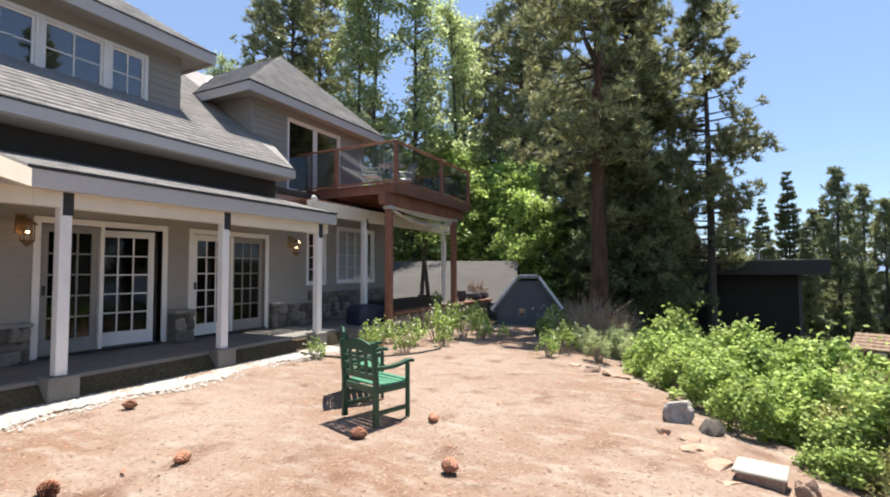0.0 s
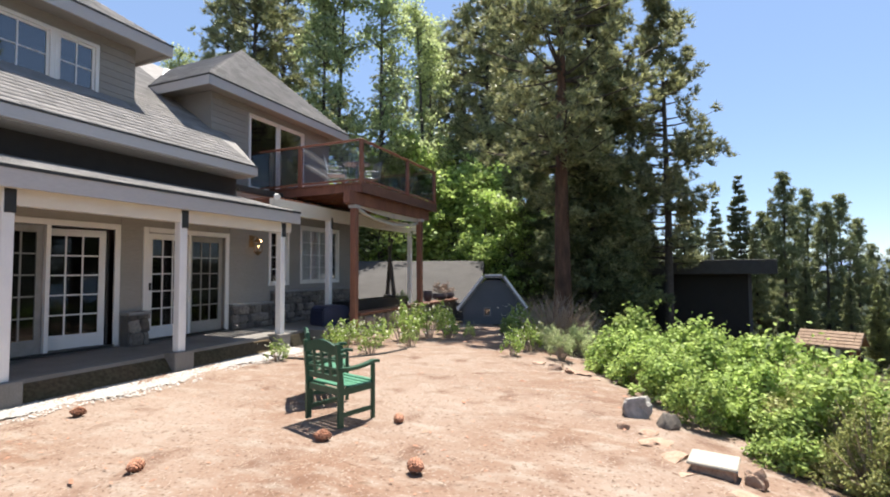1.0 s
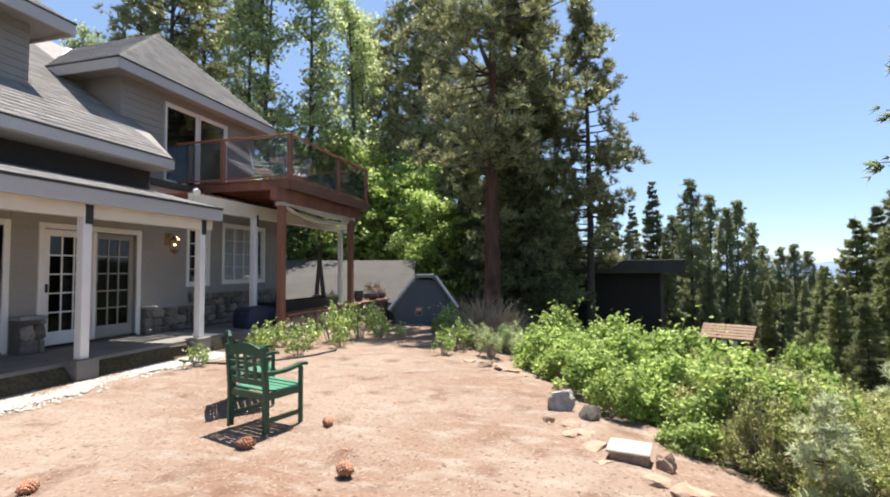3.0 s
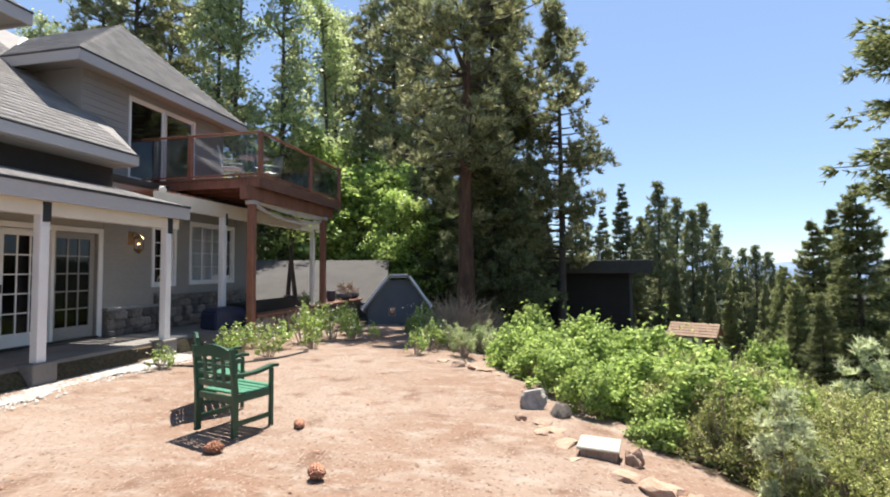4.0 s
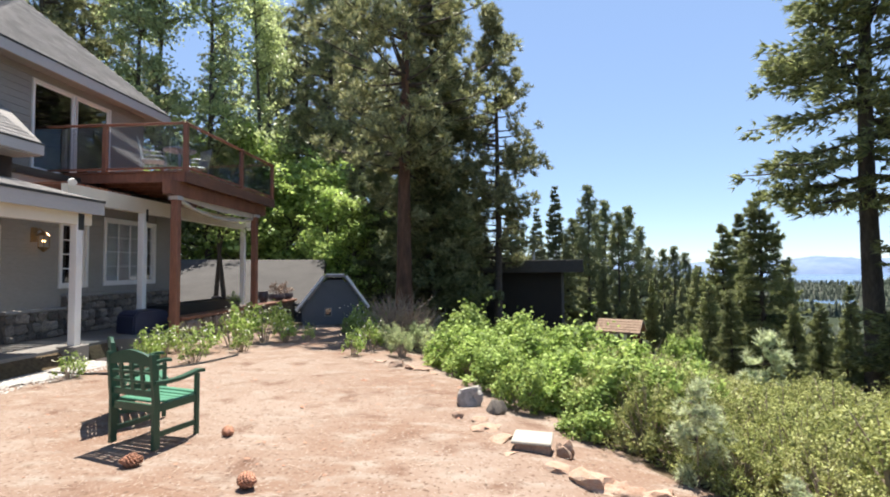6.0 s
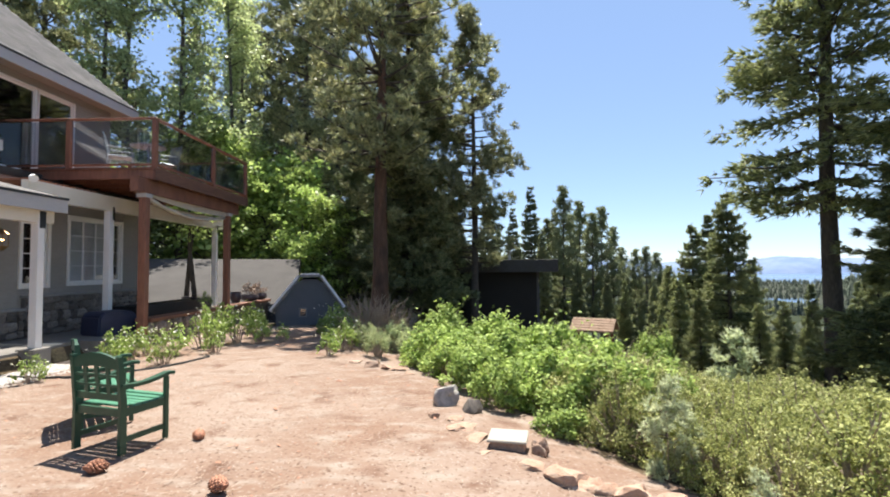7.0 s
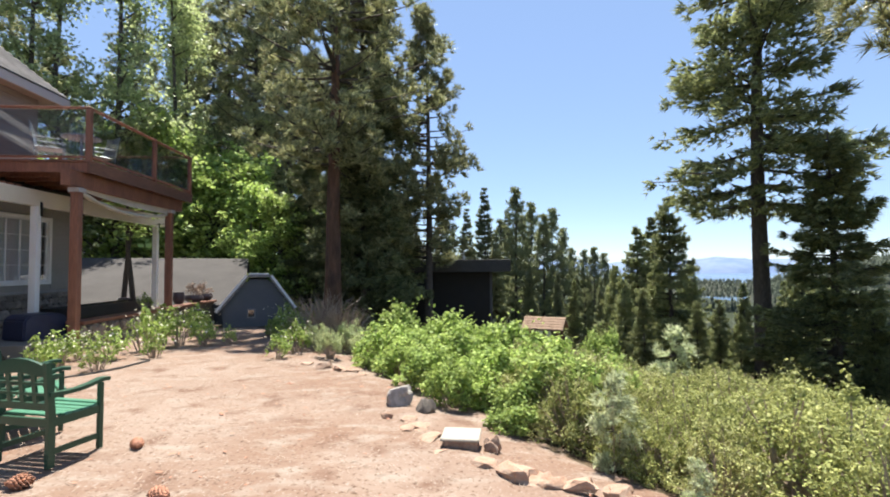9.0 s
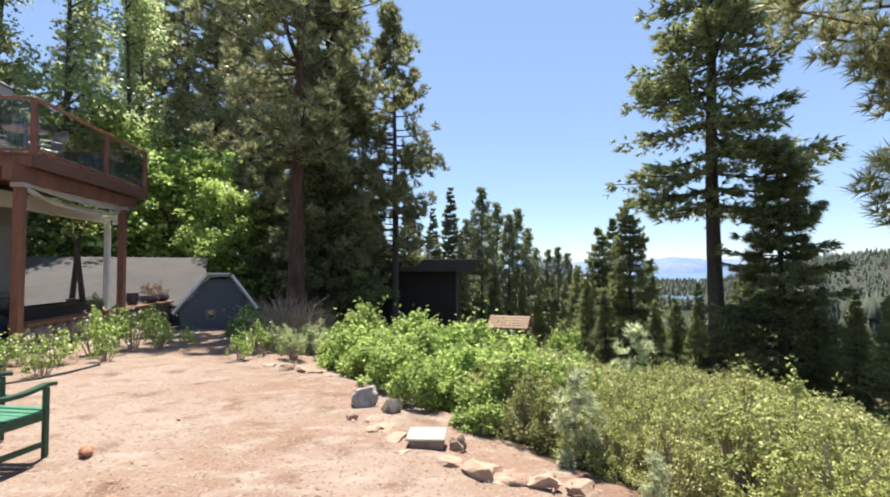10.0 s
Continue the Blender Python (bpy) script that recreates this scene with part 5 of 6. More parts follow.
# ---- garden chairs ----
def garden_chair():
    c = thing("garden_chair", (0, 0, 0), "dark green painted wooden armchair with arched lattice back", "chair", "green garden chairs")
    W, D = 0.29, 0.45
    for s in (-1, 1):
        bm = bmesh.new()
        prism(bm, [(-0.03, 0.0), (0.03, 0.0), (0.03, 0.44), (-0.02, 0.88), (-0.065, 0.88), (-0.03, 0.44)], "x", s * W - 0.019, s * W + 0.019)
        part("leg", bm, M_GREEN, c, "back leg that carries on up as back post")
        part("leg", boxed(s * W - 0.021, s * W + 0.021, D - 0.021, D + 0.021, 0, 0.61, bevel=0.005), M_GREEN, c)
        part("apron", boxed(s * W - 0.016, s * W + 0.016, 0.03, D - 0.027, 0.335, 0.405), M_GREEN, c)
        part("stretcher", boxed(s * W - 0.014, s * W + 0.014, 0.03, D - 0.027, 0.105, 0.15), M_GREEN, c)
        bm = bmesh.new()
        ys = [-0.03, 0.1, 0.22, 0.34, 0.45, 0.52]
        zs = [0.615, 0.60, 0.60, 0.615, 0.638, 0.632]
        up = [(y, z + 0.016) for y, z in zip(ys, zs)]
        lo = [(y, z - 0.016) for y, z in zip(ys, zs)][::-1]
        prism(bm, up + lo, "x", s * W - 0.036, s * W + 0.036)
        part("armrest", bm, M_GREEN, c)
    part("apron", boxed(-W + 0.03, W - 0.03, D - 0.016, D + 0.016, 0.335, 0.405), M_GREEN, c)
    part("apron", boxed(-W + 0.03, W - 0.03, -0.016, 0.016, 0.335, 0.405), M_GREEN, c)
    for i in range(6):
        y = 0.035 + i * 0.079
        z = 0.418 - 0.014 * math.sin(i / 5 * math.pi)
        part("seat_slat", boxed(-W - 0.01 if 0 < i < 5 else -W + 0.03, W + 0.01 if 0 < i < 5 else W - 0.03, y, y + 0.066, z - 0.011, z + 0.011, bevel=0.004), M_SEAT, c)

    def lean(z):
        return -0.045 * (z - 0.44) / 0.44
    bm = bmesh.new()
    k = 10
    top = [(-W + 0.024 + (2 * W - 0.048) * i / k, 0.855 + 0.055 * math.sin(math.pi * i / k)) for i in range(k + 1)]
    lo = [(W - 0.024, 0.765), (0.0, 0.79), (-W + 0.024, 0.765)]
    prism(bm, top + lo, "y", lean(0.82) - 0.016, lean(0.82) + 0.014)
    part("top_rail", bm, M_GREEN, c)
    part("bottom_rail", boxed(-W + 0.024, W - 0.024, lean(0.5) - 0.014, lean(0.5) + 0.014, 0.475, 0.535), M_GREEN, c)
    for i in range(3):
        x = (i - 1) * 0.14
        part("back_slat", prism(bmesh.new(), [(lean(0.53) - 0.009, 0.53), (lean(0.53) + 0.009, 0.53), (lean(0.79) + 0.009, 0.785), (lean(0.79) - 0.009, 0.785)], "x", x - 0.022, x + 0.022), M_GREEN, c)
    for z in (0.61, 0.70):
        part("cross_slat", boxed(-W + 0.024, W - 0.024, lean(z) - 0.013, lean(z) + 0.011, z - 0.011, z + 0.011), M_GREEN, c)
    return c


# sun glare on the seat slats is put into this brighter green
M_SEAT = material("sunlit_green_paint", (0.068, 0.198, 0.126), 0.35, (0.090, 0.243, 0.158), 4.0, 0.6, 60.0, 0.1, 0.08, 50.0)
chair = garden_chair()
copy_thing(chair, pose(-4.14, 5.18, 0.0, 0, 0, -48))
chair.matrix_basis = pose(-3.30, 4.375, 0.0, 0, 0, -17)


# ---- pine cones ----
def pine_cone():
    c = thing("pine_cone", (0, 0, 0), "open brown pine cone lying on the dirt", "pine cone", "pine cones on the terrace")
    V, F = [], []
    n = 90
    for i in range(n):
        f = i / n
        a = i * 2.39996
        rad = 0.052 * math.sin(math.pi * (0.12 + 0.86 * f)) ** 0.8
        x = -0.06 + 0.125 * f
        d = np.array([0.35 - 0.5 * f + 0.4, math.cos(a), math.sin(a)])
        s = np.array([0, -math.sin(a), math.cos(a)])
        b = np.array([x, math.cos(a) * rad * 0.35, math.sin(a) * rad * 0.35])
        t = np.array([x + 0.022, math.cos(a) * rad, math.sin(a) * rad])
        k = len(V)
        w = 0.016
        V += [b - s * w * 0.4, b + s * w * 0.4, t + s * w, t + d * 0.014, t - s * w, t - np.array([0.008, 0, 0])]
        F += [(k, k + 1, k + 2), (k, k + 2, k + 3), (k, k + 3, k + 4), (k + 1, k, k + 5), (k + 2, k + 1, k + 5), (k + 3, k + 2, k + 5), (k + 4, k + 3, k + 5), (k, k + 4, k + 5)]
    arrays("scale_spiral", V, F, M_CONE, c)["kind"] = "stuff"
    bm = bmesh.new()
    tube(bm, [(-0.06, 0, 0), (0.0, 0, 0), (0.06, 0, 0)], [0.012, 0.03, 0.008], 8)
    part("core", bm, M_CONE, c)
    return c


CONES = [(-6.16, 3.53, 40, 1.0), (-3.98, 2.73, 100, 1.0), (-4.32, 1.90, 10, 1.1), (-3.0, 3.93, 30, 1.05), (-2.54, 4.69, 120, 0.95), (-1.79, 3.62, 160, 1.05)]
cone = pine_cone()
for i, (x, y, a, s) in enumerate(CONES):
    o = cone if i == 0 else copy_thing(cone, Matrix.Identity(4))
    o.matrix_basis = pose(x, y, 0.040 * s, 10, 5, a) @ Matrix.Diagonal((s * 1.15, s, s, 1))


# ---- rocks ----
def rock(name, at, size, turn, mat, label, category, seed, group="", flat=1.0, sharp=0.35):
    bm = bmesh.new()
    bmesh.ops.create_icosphere(bm, subdivisions=3, radius=0.5)
    off = Vector((seed * 3.7, seed * 1.3, 0))
    for v in bm.verts:
        p = v.co.copy()
        p = Vector([math.copysign(abs(c * 2) ** 0.85 / 2, c) for c in p])
        k = 1 + sharp * noise.noise(p * 2.6 + off) + 0.12 * noise.noise(p * 7 + off)
        v.co = p * k
    chips = np.random.default_rng(seed + 100)
    for _ in range(9):
        n = Vector(chips.normal(0, 1, 3)).normalized()
        d = chips.uniform(0.27, 0.42)
        for v in bm.verts:
            over = v.co.dot(n) - d
            if over > 0:
                v.co -= n * over * 0.92
    for v in bm.verts:
        v.co.z *= flat
    me_ob = part(name, bm, mat, smooth=False)
    me_ob.matrix_basis = Matrix.Translation(at) @ Matrix.Rotation(radians(turn), 4, "Z") @ Matrix.Diagonal((*size, 1))
    return tagged(me_ob, label, category, group)


rock("boulder", (-0.19, 5.92, 0.06), (0.34, 0.31, 0.38), 20, M_ROCK, "pale grey boulder at the foot of the shrubs", "rock", 1, sharp=0.7)
# darker stone than the first boulder, to put the shrubs' shade into its colour
rock("boulder", (0.14, 5.68, 0.0), (0.29, 0.26, 0.27), 70, M_STONE, "rock under the shrubs, with their shade in its dark colour", "rock", 2)
G4 = "sandstone edging"
STONES = [(-1.82, 8.5, 0.24, 0.2, 0.10, 30), (-1.46, 8.25, 0.34, 0.24, 0.17, 40), (-1.22, 8.1, 0.22, 0.18, 0.12, 80), (-1.0, 8.0, 0.30, 0.2, 0.09, 20), (-0.78, 7.6, 0.20, 0.14, 0.07, 60), (-0.28, 5.42, 0.11, 0.09, 0.08, 10),
          (-0.04, 5.35, 0.22, 0.2, 0.07, 80), (0.05, 5.08, 0.30, 0.24, 0.07, 100), (0.14, 4.74, 0.30, 0.2, 0.06, 60), (0.25, 4.38, 0.24, 0.16, 0.06, 30), (0.74, 4.46, 0.18, 0.18, 0.17, 50), (0.58, 4.06, 0.34, 0.24, 0.14, -40),
          (0.80, 3.80, 0.46, 0.26, 0.18, -42), (1.04, 3.68, 0.30, 0.26, 0.14, -30), (1.26, 3.62, 0.28, 0.24, 0.12, -20), (1.5, 3.45, 0.30, 0.2, 0.10, -20), (2.1, 2.95, 0.36, 0.24, 0.12, -30), (2.5, 2.6, 0.36, 0.24, 0.12, -30), (3.0, 2.2, 0.4, 0.24, 0.12, -30)]
for i, (x, y, a, b, h, turn) in enumerate(STONES):
    rock("edging_stone", (x, y, -h * 0.14), (a * 1.15, b * 1.15, h * 1.25), turn, M_REDROCK, "flat orange sandstone set along the terrace edge", "stone", 10 + i, G4, sharp=0.75)
plinth = thing("flagstone_block", (0.46, 4.55, 0.0), "pale square flagstone lid on a small concrete block", "stone slab")
pm = pose(0.46, 4.55, 0, 0, 0, -12)
part("block", shaped(boxed(-0.15, 0.16, -0.13, 0.14, -0.15, 0.068, bevel=0.01), pm), M_REDROCK, plinth)
part("lid", shaped(boxed(-0.18, 0.18, -0.165, 0.165, 0.068, 0.095, bevel=0.008), pm), M_SLABSTONE, plinth)

# small chips and litter on the terrace
r = np.random.default_rng(15)
V, F = [], []
for i in range(700):
    x, y = r.uniform(-6.5, 2), r.uniform(1.2, 11)
    if past_edge(x, y) > 0.15:
        continue
    s = 0.009 * r.uniform(0.4, 1.0) * (3.0 if r.uniform() < 0.03 else 1)
    a = r.uniform(0, 6.28)
    L = s * r.uniform(1, 4)
    c, d = np.array([math.cos(a), math.sin(a), 0]), np.array([-math.sin(a), math.cos(a), 0])
    p = np.array([x, y, 0.006])
    k = len(V)
    V += [p - c * L - d * s, p + c * L - d * s * 0.7, p + c * L * 0.8 + d * s, p - c * L * 0.9 + d * s * 0.8, p + np.array([0, 0, s * 0.9])]
    F += [(k, k + 1, k + 4), (k + 1, k + 2, k + 4), (k + 2, k + 3, k + 4), (k + 3, k, k + 4)]
tagged(arrays("bark_litter", V, F, M_CONE), "scattered brown bark chips and needles", "litter", kind="stuff")
V, F = [], []
for i in range(3600):
    x, y = r.uniform(-6.4, 2.2), r.uniform(1.2, 10.5)
    if past_edge(x, y) > 0.2:
        continue
    a, L = r.uniform(0, 6.28), r.uniform(0.03, 0.09)
    c, d = np.array([math.cos(a), math.sin(a), 0]) * L, np.array([-math.sin(a), math.cos(a), 0]) * 0.0022
    q = np.array([x, y, 0.012 + r.uniform(0, 0.006)])
    k = len(V)
    V += [q - c, q + d, q + c + np.array([0, 0, 0.004]), q - d]
    F += [(k, k + 1, k + 2), (k, k + 2, k + 3)]
tagged(arrays("needle_litter", V, F, M_TWIG), "fallen dry pine needles on the dirt", "litter", kind="stuff")
ys = np.linspace(0.6, 8.35, 120)
hi = -6.68 - 0.10 * np.sin(ys * 2.3) - 0.05 * np.sin(ys * 7) - 0.03 * np.sin(ys * 17)
V = np.stack([np.stack([np.full(120, -7.28), ys, np.full(120, 0.016)], 1), np.stack([hi, ys, np.full(120, 0.012)], 1)], 1).reshape(-1, 3)
tagged(arrays("gravel_bed", V, [(2 * i, 2 * i + 1, 2 * i + 3, 2 * i + 2) for i in range(119)], M_GRAVEL), "packed pale gravel dust under the crushed stone", "gravel", kind="stuff")
V, F = [], []
for i in range(9000):
    y = r.uniform(1.0, 8.3)
    lo, hi = -7.30, -6.62 - 0.12 * math.sin(y * 2.3) - 0.05 * math.sin(y * 7)
    x = r.uniform(lo, hi) if r.uniform() < 0.93 else r.uniform(hi, hi + 0.25)
    s = 0.018 * r.uniform(0.5, 1.25)
    k = len(V)
    b = [np.array([math.cos(a), math.sin(a), 0]) * s * r.uniform(0.7, 1.2) for a in (0, 1.3, 2.6, 3.7, 5.0)]
    p = np.array([x, y, 0.010 + r.uniform(0, 0.008)])
    V += [p + q for q in b] + [p + np.array([r.uniform(-1, 1) * s * 0.4, r.uniform(-1, 1) * s * 0.4, s * r.uniform(0.5, 0.9)])]
    F += [(k + j, k + (j + 1) % 5, k + 5) for j in range(5)]
tagged(arrays("gravel", V, F, M_GRAVEL), "strip of pale crushed gravel along the porch", "gravel", kind="stuff")


# ---- porch and patio things ----
def wall_lamp(y):
    l = thing("wall_lamp", (XW, y, 2.2), "brass carriage lantern on the porch wall, lit", "lamp", "porch lanterns")
    part("backplate", boxed(XW, XW + 0.02, y - 0.05, y + 0.05, 2.24, 2.46, bevel=0.006), M_BRASS, l)
    bm = bmesh.new()
    tube(bm, [(XW + 0.02, y, 2.38), (XW + 0.1, y, 2.44), (XW + 0.16, y, 2.38)], 0.01, 6)
    part("arm", bm, M_BRASS, l)
    bm = bmesh.new()
    tube(bm, [(XW + 0.16, y, 2.4), (XW + 0.16, y, 2.36), (XW + 0.16, y, 2.33)], [0.012, 0.06, 0.09], 8)
    part("hood", bm, M_BRASS, l)
    for a in range(4):
        x, yy = XW + 0.16 + 0.06 * math.cos(a * 1.571 + 0.785), y + 0.06 * math.sin(a * 1.571 + 0.785)
        bm = bmesh.new()
        tube(bm, [(x, yy, 2.34), (x, yy, 2.15)], 0.006, 5)
        part("rod", bm, M_BRASS, l)
    bm = bmesh.new()
    tube(bm, [(XW + 0.16, y, 2.16), (XW + 0.16, y, 2.13), (XW + 0.16, y, 2.09)], [0.07, 0.05, 0.01], 8)
    part("base_cup", bm, M_BRASS, l)
    bm = bmesh.new()
    bmesh.ops.create_icosphere(bm, subdivisions=2, radius=0.017, matrix=Matrix.Translation((XW + 0.16, y, 2.25)))
    part("bulb", bm, bulb, l, "glowing warm bulb", smooth=True)
    l.matrix_basis = Matrix.Translation((XW, y, 2.2)) @ Matrix.Diagonal((1.45, 1.45, 1.35, 1))


wall_lamp(3.52)
wall_lamp(9.0)

# potted plants, tub and cover below the balcony
def pot(name, x, y, z, rad, h, label, mat=M_CLAY):
    p = thing(name, (x, y, z), label, "pot")
    bm = bmesh.new()
    tube(bm, [(x, y, z), (x, y, z + h * 0.4), (x, y, z + h * 0.85), (x, y, z + h)], [rad * 0.7, rad, rad * 0.95, rad * 0.8], 14)
    part("pot_body", bm, mat, p, smooth=True)
    bm = bmesh.new()
    tube(bm, [(x, y, z + h - 0.03), (x, y, z + h + 0.01)], rad * 0.9, 14)
    part("rim", bm, mat, p)
    return p


pot("round_planter", -7.0, 15.0, 0.62, 0.17, 0.34, "round dark glazed planter on the low wall")
p = pot("planter_bowl", -7.0, 16.0, 0.62, 0.3, 0.2, "wide dark bowl with a trailing reddish plant")
p = pot("planter_bowl", -7.0, 16.8, 0.62, 0.26, 0.2, "wide dark bowl with a trailing reddish plant")
M_REDLEAF = leaf_material("reddish_leaves", (0.16, 0.10, 0.09), (0.28, 0.2, 0.14), 0.3, 0.3, 1.0)
red = shrub("trailing_plant", 0.6, 0.35, 81, M_REDLEAF, 500, 0.05, "reddish trailing plant in a bowl", "plant", lumps=10, twigs=10)
red.matrix_basis = pose(-7.0, 16.0, 0.74)
copy_thing(red, pose(-7.0, 16.8, 0.74, 0, 0, 60))
white = copy_thing(bed, pose(-7.2, 13.5, 0.62, 0, 0, 30))
white["label"] = "pot plant with pale blossoms on the wall cap"
pot("tree_pot", -8.6, 15.2, 0.30, 0.26, 0.5, "dark pot that holds a two-stemmed tree")
potted = broadleaf("potted_tree", 4.2, 2.5, 1.0, 0.085, 35, M_MAPLE, M_GREYBARK, 1500, 0.11, "two-stemmed young tree behind the low wall", stems=2, airy=0.2)
potted.matrix_basis = pose(-8.6, 15.3, 0.5)
bx = thing("covered_grill", (-7.55, 10.25, 0.288), "low box under a navy fabric cover", "cover")
bm = bmesh.new()
prism(bm, [(-0.42, 0.0), (0.42, 0.0), (0.40, 0.42), (0.25, 0.50), (-0.3, 0.49), (-0.4, 0.40)], "y", -0.3, 0.3)
bmesh.ops.bevel(bm, geom=bm.edges[:], offset=0.03, segments=2, affect="EDGES")
part("cover", shaped(bm, pose(-7.55, 10.25, 0.288, 0, 0, 70)), M_NAVY, bx)
trough = thing("planter_trough", (-7.9, 12.9, 0.29), "long dark timber planter trough behind the low wall", "planter")
for y0, y1, x0, x1 in ((11.3, 14.6, -7.62, -7.56), (11.3, 14.6, -8.24, -8.18), (11.3, 11.36, -8.18, -7.62), (14.54, 14.6, -8.18, -7.62)):
    part("side_board", boxed(x0, x1, y0, y1, 0.29, 0.80), M_BLACK, trough)
part("soil", boxed(-8.18, -7.62, 11.36, 14.54, 0.29, 0.74), M_DUFF, trough)
hose = thing("garden_edging", (-5.8, 7.6, 0.0), "thin dark edging strip around the planting bed", "edging")
bm = bmesh.new()
tube(bm, [(-7.0, 7.35, 0.02), (-6.5, 7.22, 0.025), (-6.0, 7.3, 0.02), (-5.5, 7.5, 0.025), (-5.1, 7.9, 0.02), (-4.85, 8.4, 0.02), (-4.7, 9.0, 0.02)], 0.022, 6)
part("strip", bm, M_BLACK, hose)
patio = part("patio", boxed(XW, -6.98, 9.2, 17.0, -0.3, 0.29), M_CONCRETE)
tagged(patio, "shaded concrete patio under the balcony", "patio", kind="structure")

# rolled canvas shade hung under the balcony beam
shade = thing("canvas_shade", (-6.9, 12.3, 3.0), "sagging rolled beige canvas shade under the beam", "awning")
bm = bmesh.new()
ys = np.linspace(10.5, 14.05, 15)
tube(bm, [(-6.92, y, 3.28 - 0.22 * abs(math.sin((y - 10.5) / 3.55 * math.pi)) ** 0.8 - 0.02 * (y - 10.5)) for y in ys], [0.05 + 0.015 * math.sin(k * 2.1) for k in range(15)], 9)
part("roll", bm, M_CANVAS, shade, smooth=True)
bm = bmesh.new()
lo = [(y, 3.31 - 0.07 * abs(math.sin((y - 10.5) / 3.55 * math.pi)) ** 0.8 - 0.02 * (y - 10.5)) for y in ys]
prism(bm, [(10.5, 3.36), (14.05, 3.36)] + lo[::-1], "x", -6.90, -6.885)
part("pale_sheet", bm, M_CANVAS, shade)
lampf = thing("floodlight", (-7.9, 8.7, 3.3), "small white floodlight on the beam's end", "lamp")
bm = bmesh.new()
tube(bm, [(-7.86, 8.62, 3.40), (-7.80, 8.58, 3.36)], [0.06, 0.075], 10)
part("head", bm, M_TRIM, lampf)
part("arm", boxed(-7.93, -7.86, 8.62, 8.66, 3.36, 3.42), M_TRIM, lampf)
knob = thing("downlight", (-6.75, 10.2, 3.5), "small round pale lamp under the balcony corner", "lamp")
bm = bmesh.new()
tube(bm, [(-6.9, 10.18, 3.66), (-6.9, 10.10, 3.58)], [0.05, 0.065], 10)
part("head", bm, M_CREAM, knob)

# balcony furniture
def deck_chair(x, y, turn):
    c = thing("deck_chair", (0, 0, 0), "pale grey metal patio chair on the balcony", "chair", "balcony chairs")
    for sx in (-0.25, 0.25):
        bm = bmesh.new()
        tube(bm, [(sx, -0.25, 0), (sx, -0.22, 0.4), (sx, -0.32, 0.95)], 0.016, 6)
        part("leg", bm, M_GREYMETAL, c)
        bm = bmesh.new()
        tube(bm, [(sx, 0.28, 0), (sx, 0.25, 0.6), (sx, -0.24, 0.62)], 0.016, 6)
        part("leg", bm, M_GREYMETAL, c)
    part("seat", boxed(-0.25, 0.25, -0.22, 0.25, 0.39, 0.42, bevel=0.01), M_GREYMETAL, c)
    part("backrest", shaped(boxed(-0.25, 0.25, -0.012, 0.012, 0.0, 0.5, bevel=0.01), pose(0, -0.24, 0.46, 10)), M_GREYMETAL, c)
    c.matrix_basis = pose(x, y, DZ, 0, 0, turn)
    return c


dc = deck_chair(-8.0, 11.1, -60)
copy_thing(dc, pose(-7.5, 12.0, DZ, 0, 0, 150))
tb = thing("balcony_table", (-7.3, 11.2, DZ), "small round pale metal table on the balcony", "table")
bm = bmesh.new()
tube(bm, [(-7.35, 11.15, DZ + 0.66), (-7.35, 11.15, DZ + 0.69)], 0.38, 20)
part("tabletop", bm, M_GREYMETAL, tb)
bm = bmesh.new()
tube(bm, [(-7.35, 11.15, DZ), (-7.35, 11.15, DZ + 0.03), (-7.35, 11.15, DZ + 0.06), (-7.35, 11.15, DZ + 0.66)], [0.2, 0.2, 0.03, 0.03], 10)
part("pedestal", bm, M_GREYMETAL, tb)

# ---- siding boards ----
def boards(y0, y1, z0, z1, x, parent, step=0.15):
    k = int(round((z1 - z0) / step))
    for i in range(k):
        z = z0 + (z1 - z0) * i / k
        h = (z1 - z0) / k
        part("siding_board", prism(bmesh.new(), [(x, z), (x + 0.018, z), (x + 0.006, z + h - 0.002), (x, z + h - 0.002)], "y", y0, y1), M_SIDING, parent)


for a, b in ((-1.0, 3.67), (5.83, 6.25), (8.33, 9.58)):
    boards(a, b, 0.9, 2.75, XW, wall_front)
boards(10.36, 10.80, 1.2, 3.3, XW, wall_side)
boards(12.64, 13.3, 1.2, 3.3, XW, wall_side)
boards(6.02, 6.73, 5.06, 6.44, XD, wall_front)
boards(8.65, 9.86, 4.5, 6.22, XE, wall_side)
boards(12.22, 13.47, 3.92, 6.22, XE, wall_side)

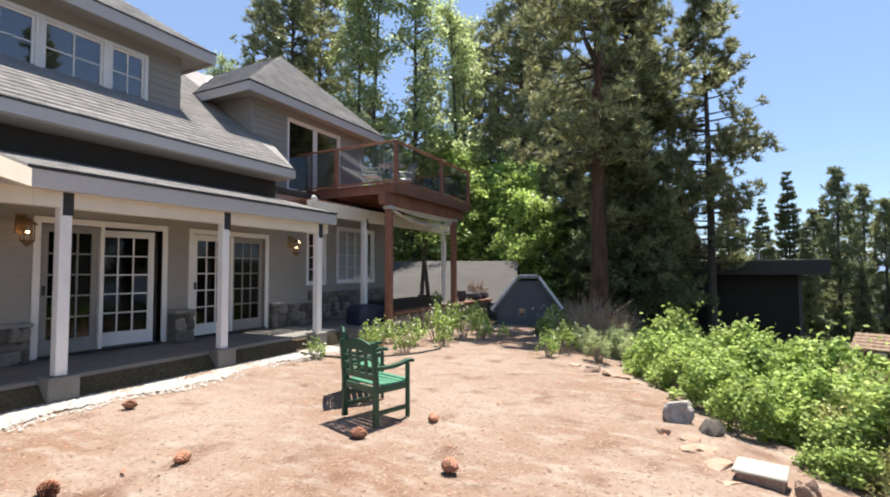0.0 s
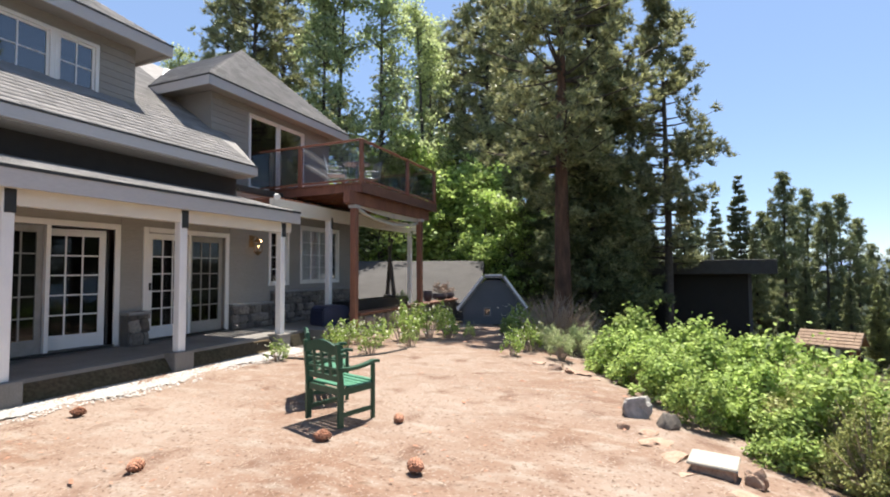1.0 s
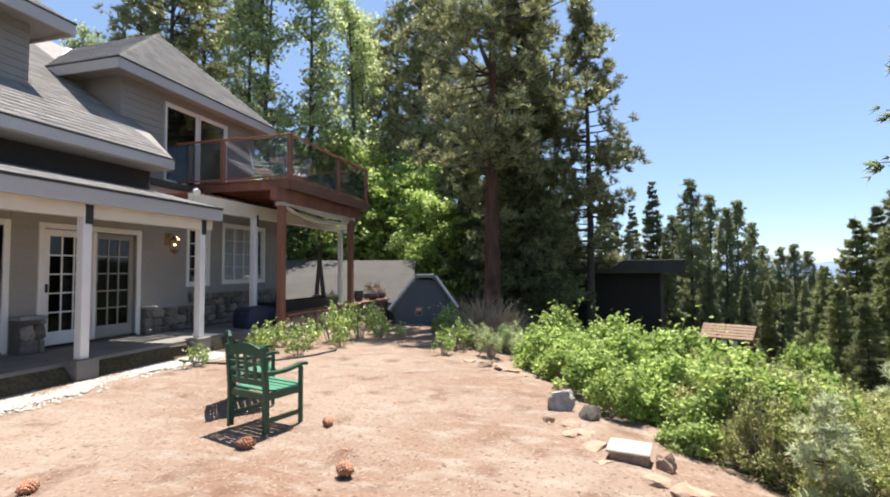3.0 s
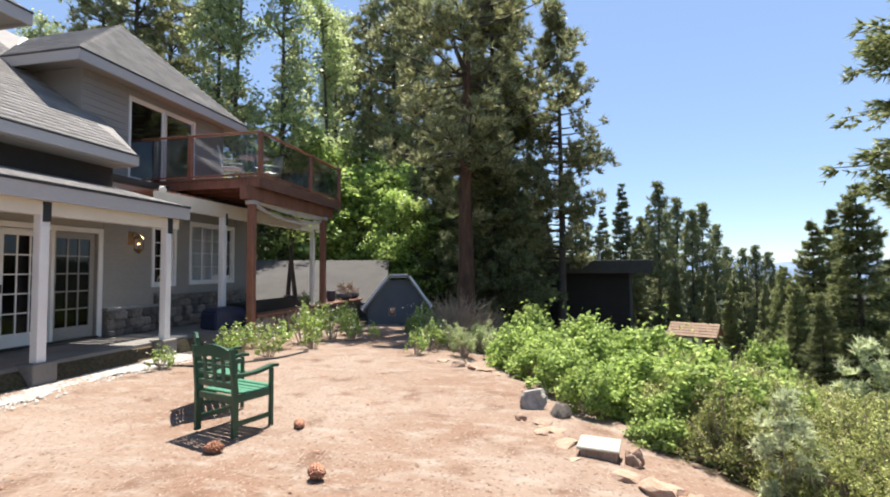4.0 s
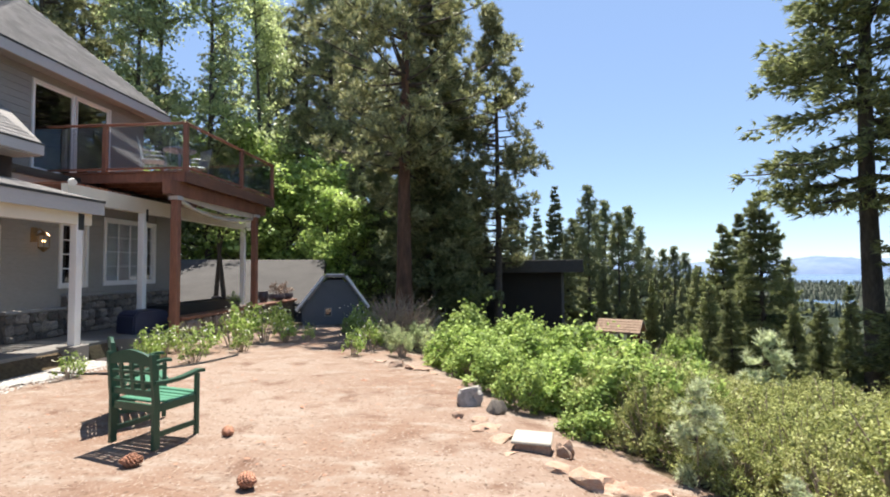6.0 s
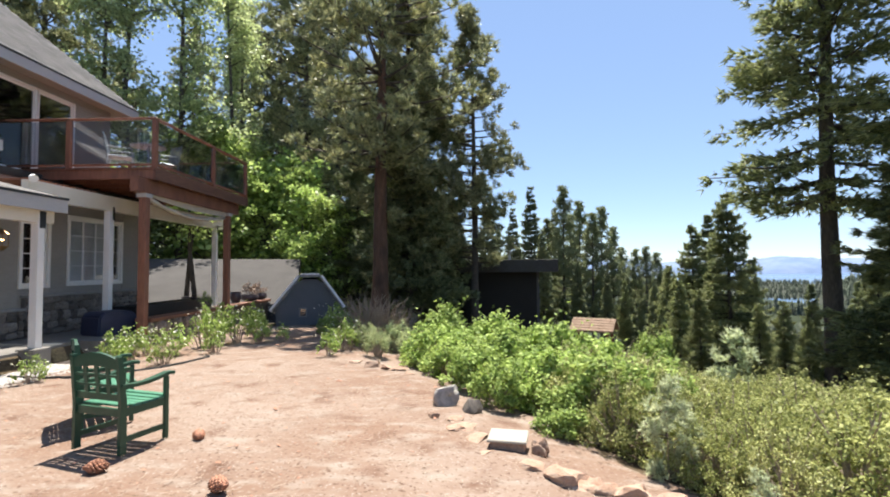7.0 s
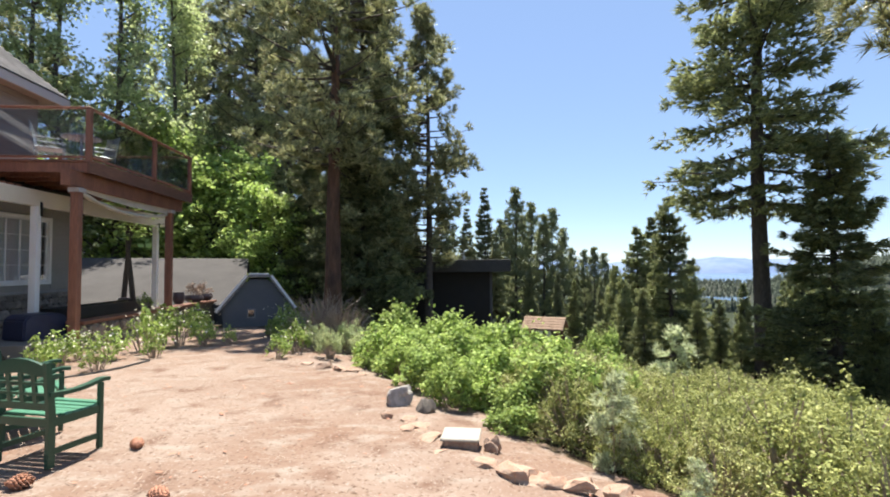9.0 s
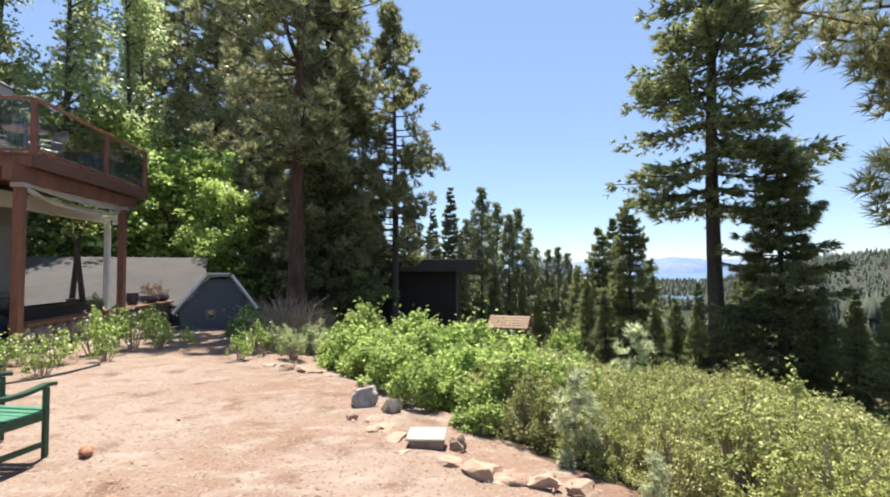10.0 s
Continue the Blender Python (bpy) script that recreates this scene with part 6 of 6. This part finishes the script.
# ---- field stones ----
KINDS = []
r = np.random.default_rng(21)
for i in range(8):
    bm = bmesh.new()
    bmesh.ops.create_cube(bm, size=1.0)
    bmesh.ops.bevel(bm, geom=bm.edges[:], offset=0.22, segments=1, affect="EDGES")
    for v in bm.verts:
        v.co += Vector(r.uniform(-0.11, 0.11, 3))
    me = bpy.data.meshes.new("stone")
    bm.to_mesh(me)
    bm.free()
    me.materials.append(M_STONE)
    KINDS.append(me)


def stonework(x, y0, y1, z0, z1, parent, size=0.23):
    z = z0
    while z < z1 - 0.04:
        h = min(size * (0.5 + 0.6 * r.uniform()), z1 - z)
        if z1 - (z + h) < 0.06:
            h = z1 - z
        y = y0
        while y < y1 - 0.03:
            w = min(size * (0.55 + 0.75 * r.uniform()), y1 - y)
            if y1 - (y + w) < 0.08:
                w = y1 - y
            ob = attach(new("stone", KINDS[int(r.integers(0, 8))]), parent)
            ob.matrix_basis = Matrix.Translation((x, y + w / 2, z + h / 2)) @ Matrix.Rotation(r.uniform(-0.22, 0.22), 4, "X") @ Matrix.Diagonal((0.12 * r.uniform(0.8, 1.4), w * r.uniform(0.9, 1.08), h * r.uniform(0.9, 1.12), 1))
            y += w
        z += h


def stone_base(y0, y1, z0, z1, deep, x=XW, cap=0.06):
    base = part("stone_base", boxed(x, x + deep, y0, y1, z0, z1), M_MORTAR, house)
    stonework(x + deep, y0, y1, z0, z1, base)
    part("capstone", boxed(x, x + deep + cap, y0 - 0.03, y1 + 0.03, z1, z1 + 0.06, bevel=0.012), M_CAPSTONE, house)
    return base


stone_base(-0.5, 3.64, 0.297, 0.84, 0.10)
stone_base(5.86, 6.24, 0.297, 0.86, 0.22)
stone_base(8.36, 9.62, 0.297, 0.84, 0.10)
stone_base(9.68, 13.3, 0.297, 1.10, 0.10)
low = thing("low_wall", (-6.9, 12.3, 0.0), "low fieldstone wall with timber cap below the balcony", "wall")
core = part("wall_core", boxed(-7.0, -6.84, 10.45, 17.2, -0.6, 0.52), M_MORTAR, low)
stonework(-6.84, 10.45, 14.6, -0.02, 0.52, core)
part("cap", boxed(-7.12, -6.74, 10.43, 17.2, 0.522, 0.60, bevel=0.012), M_DECKWOOD, low, "weathered timber cap")
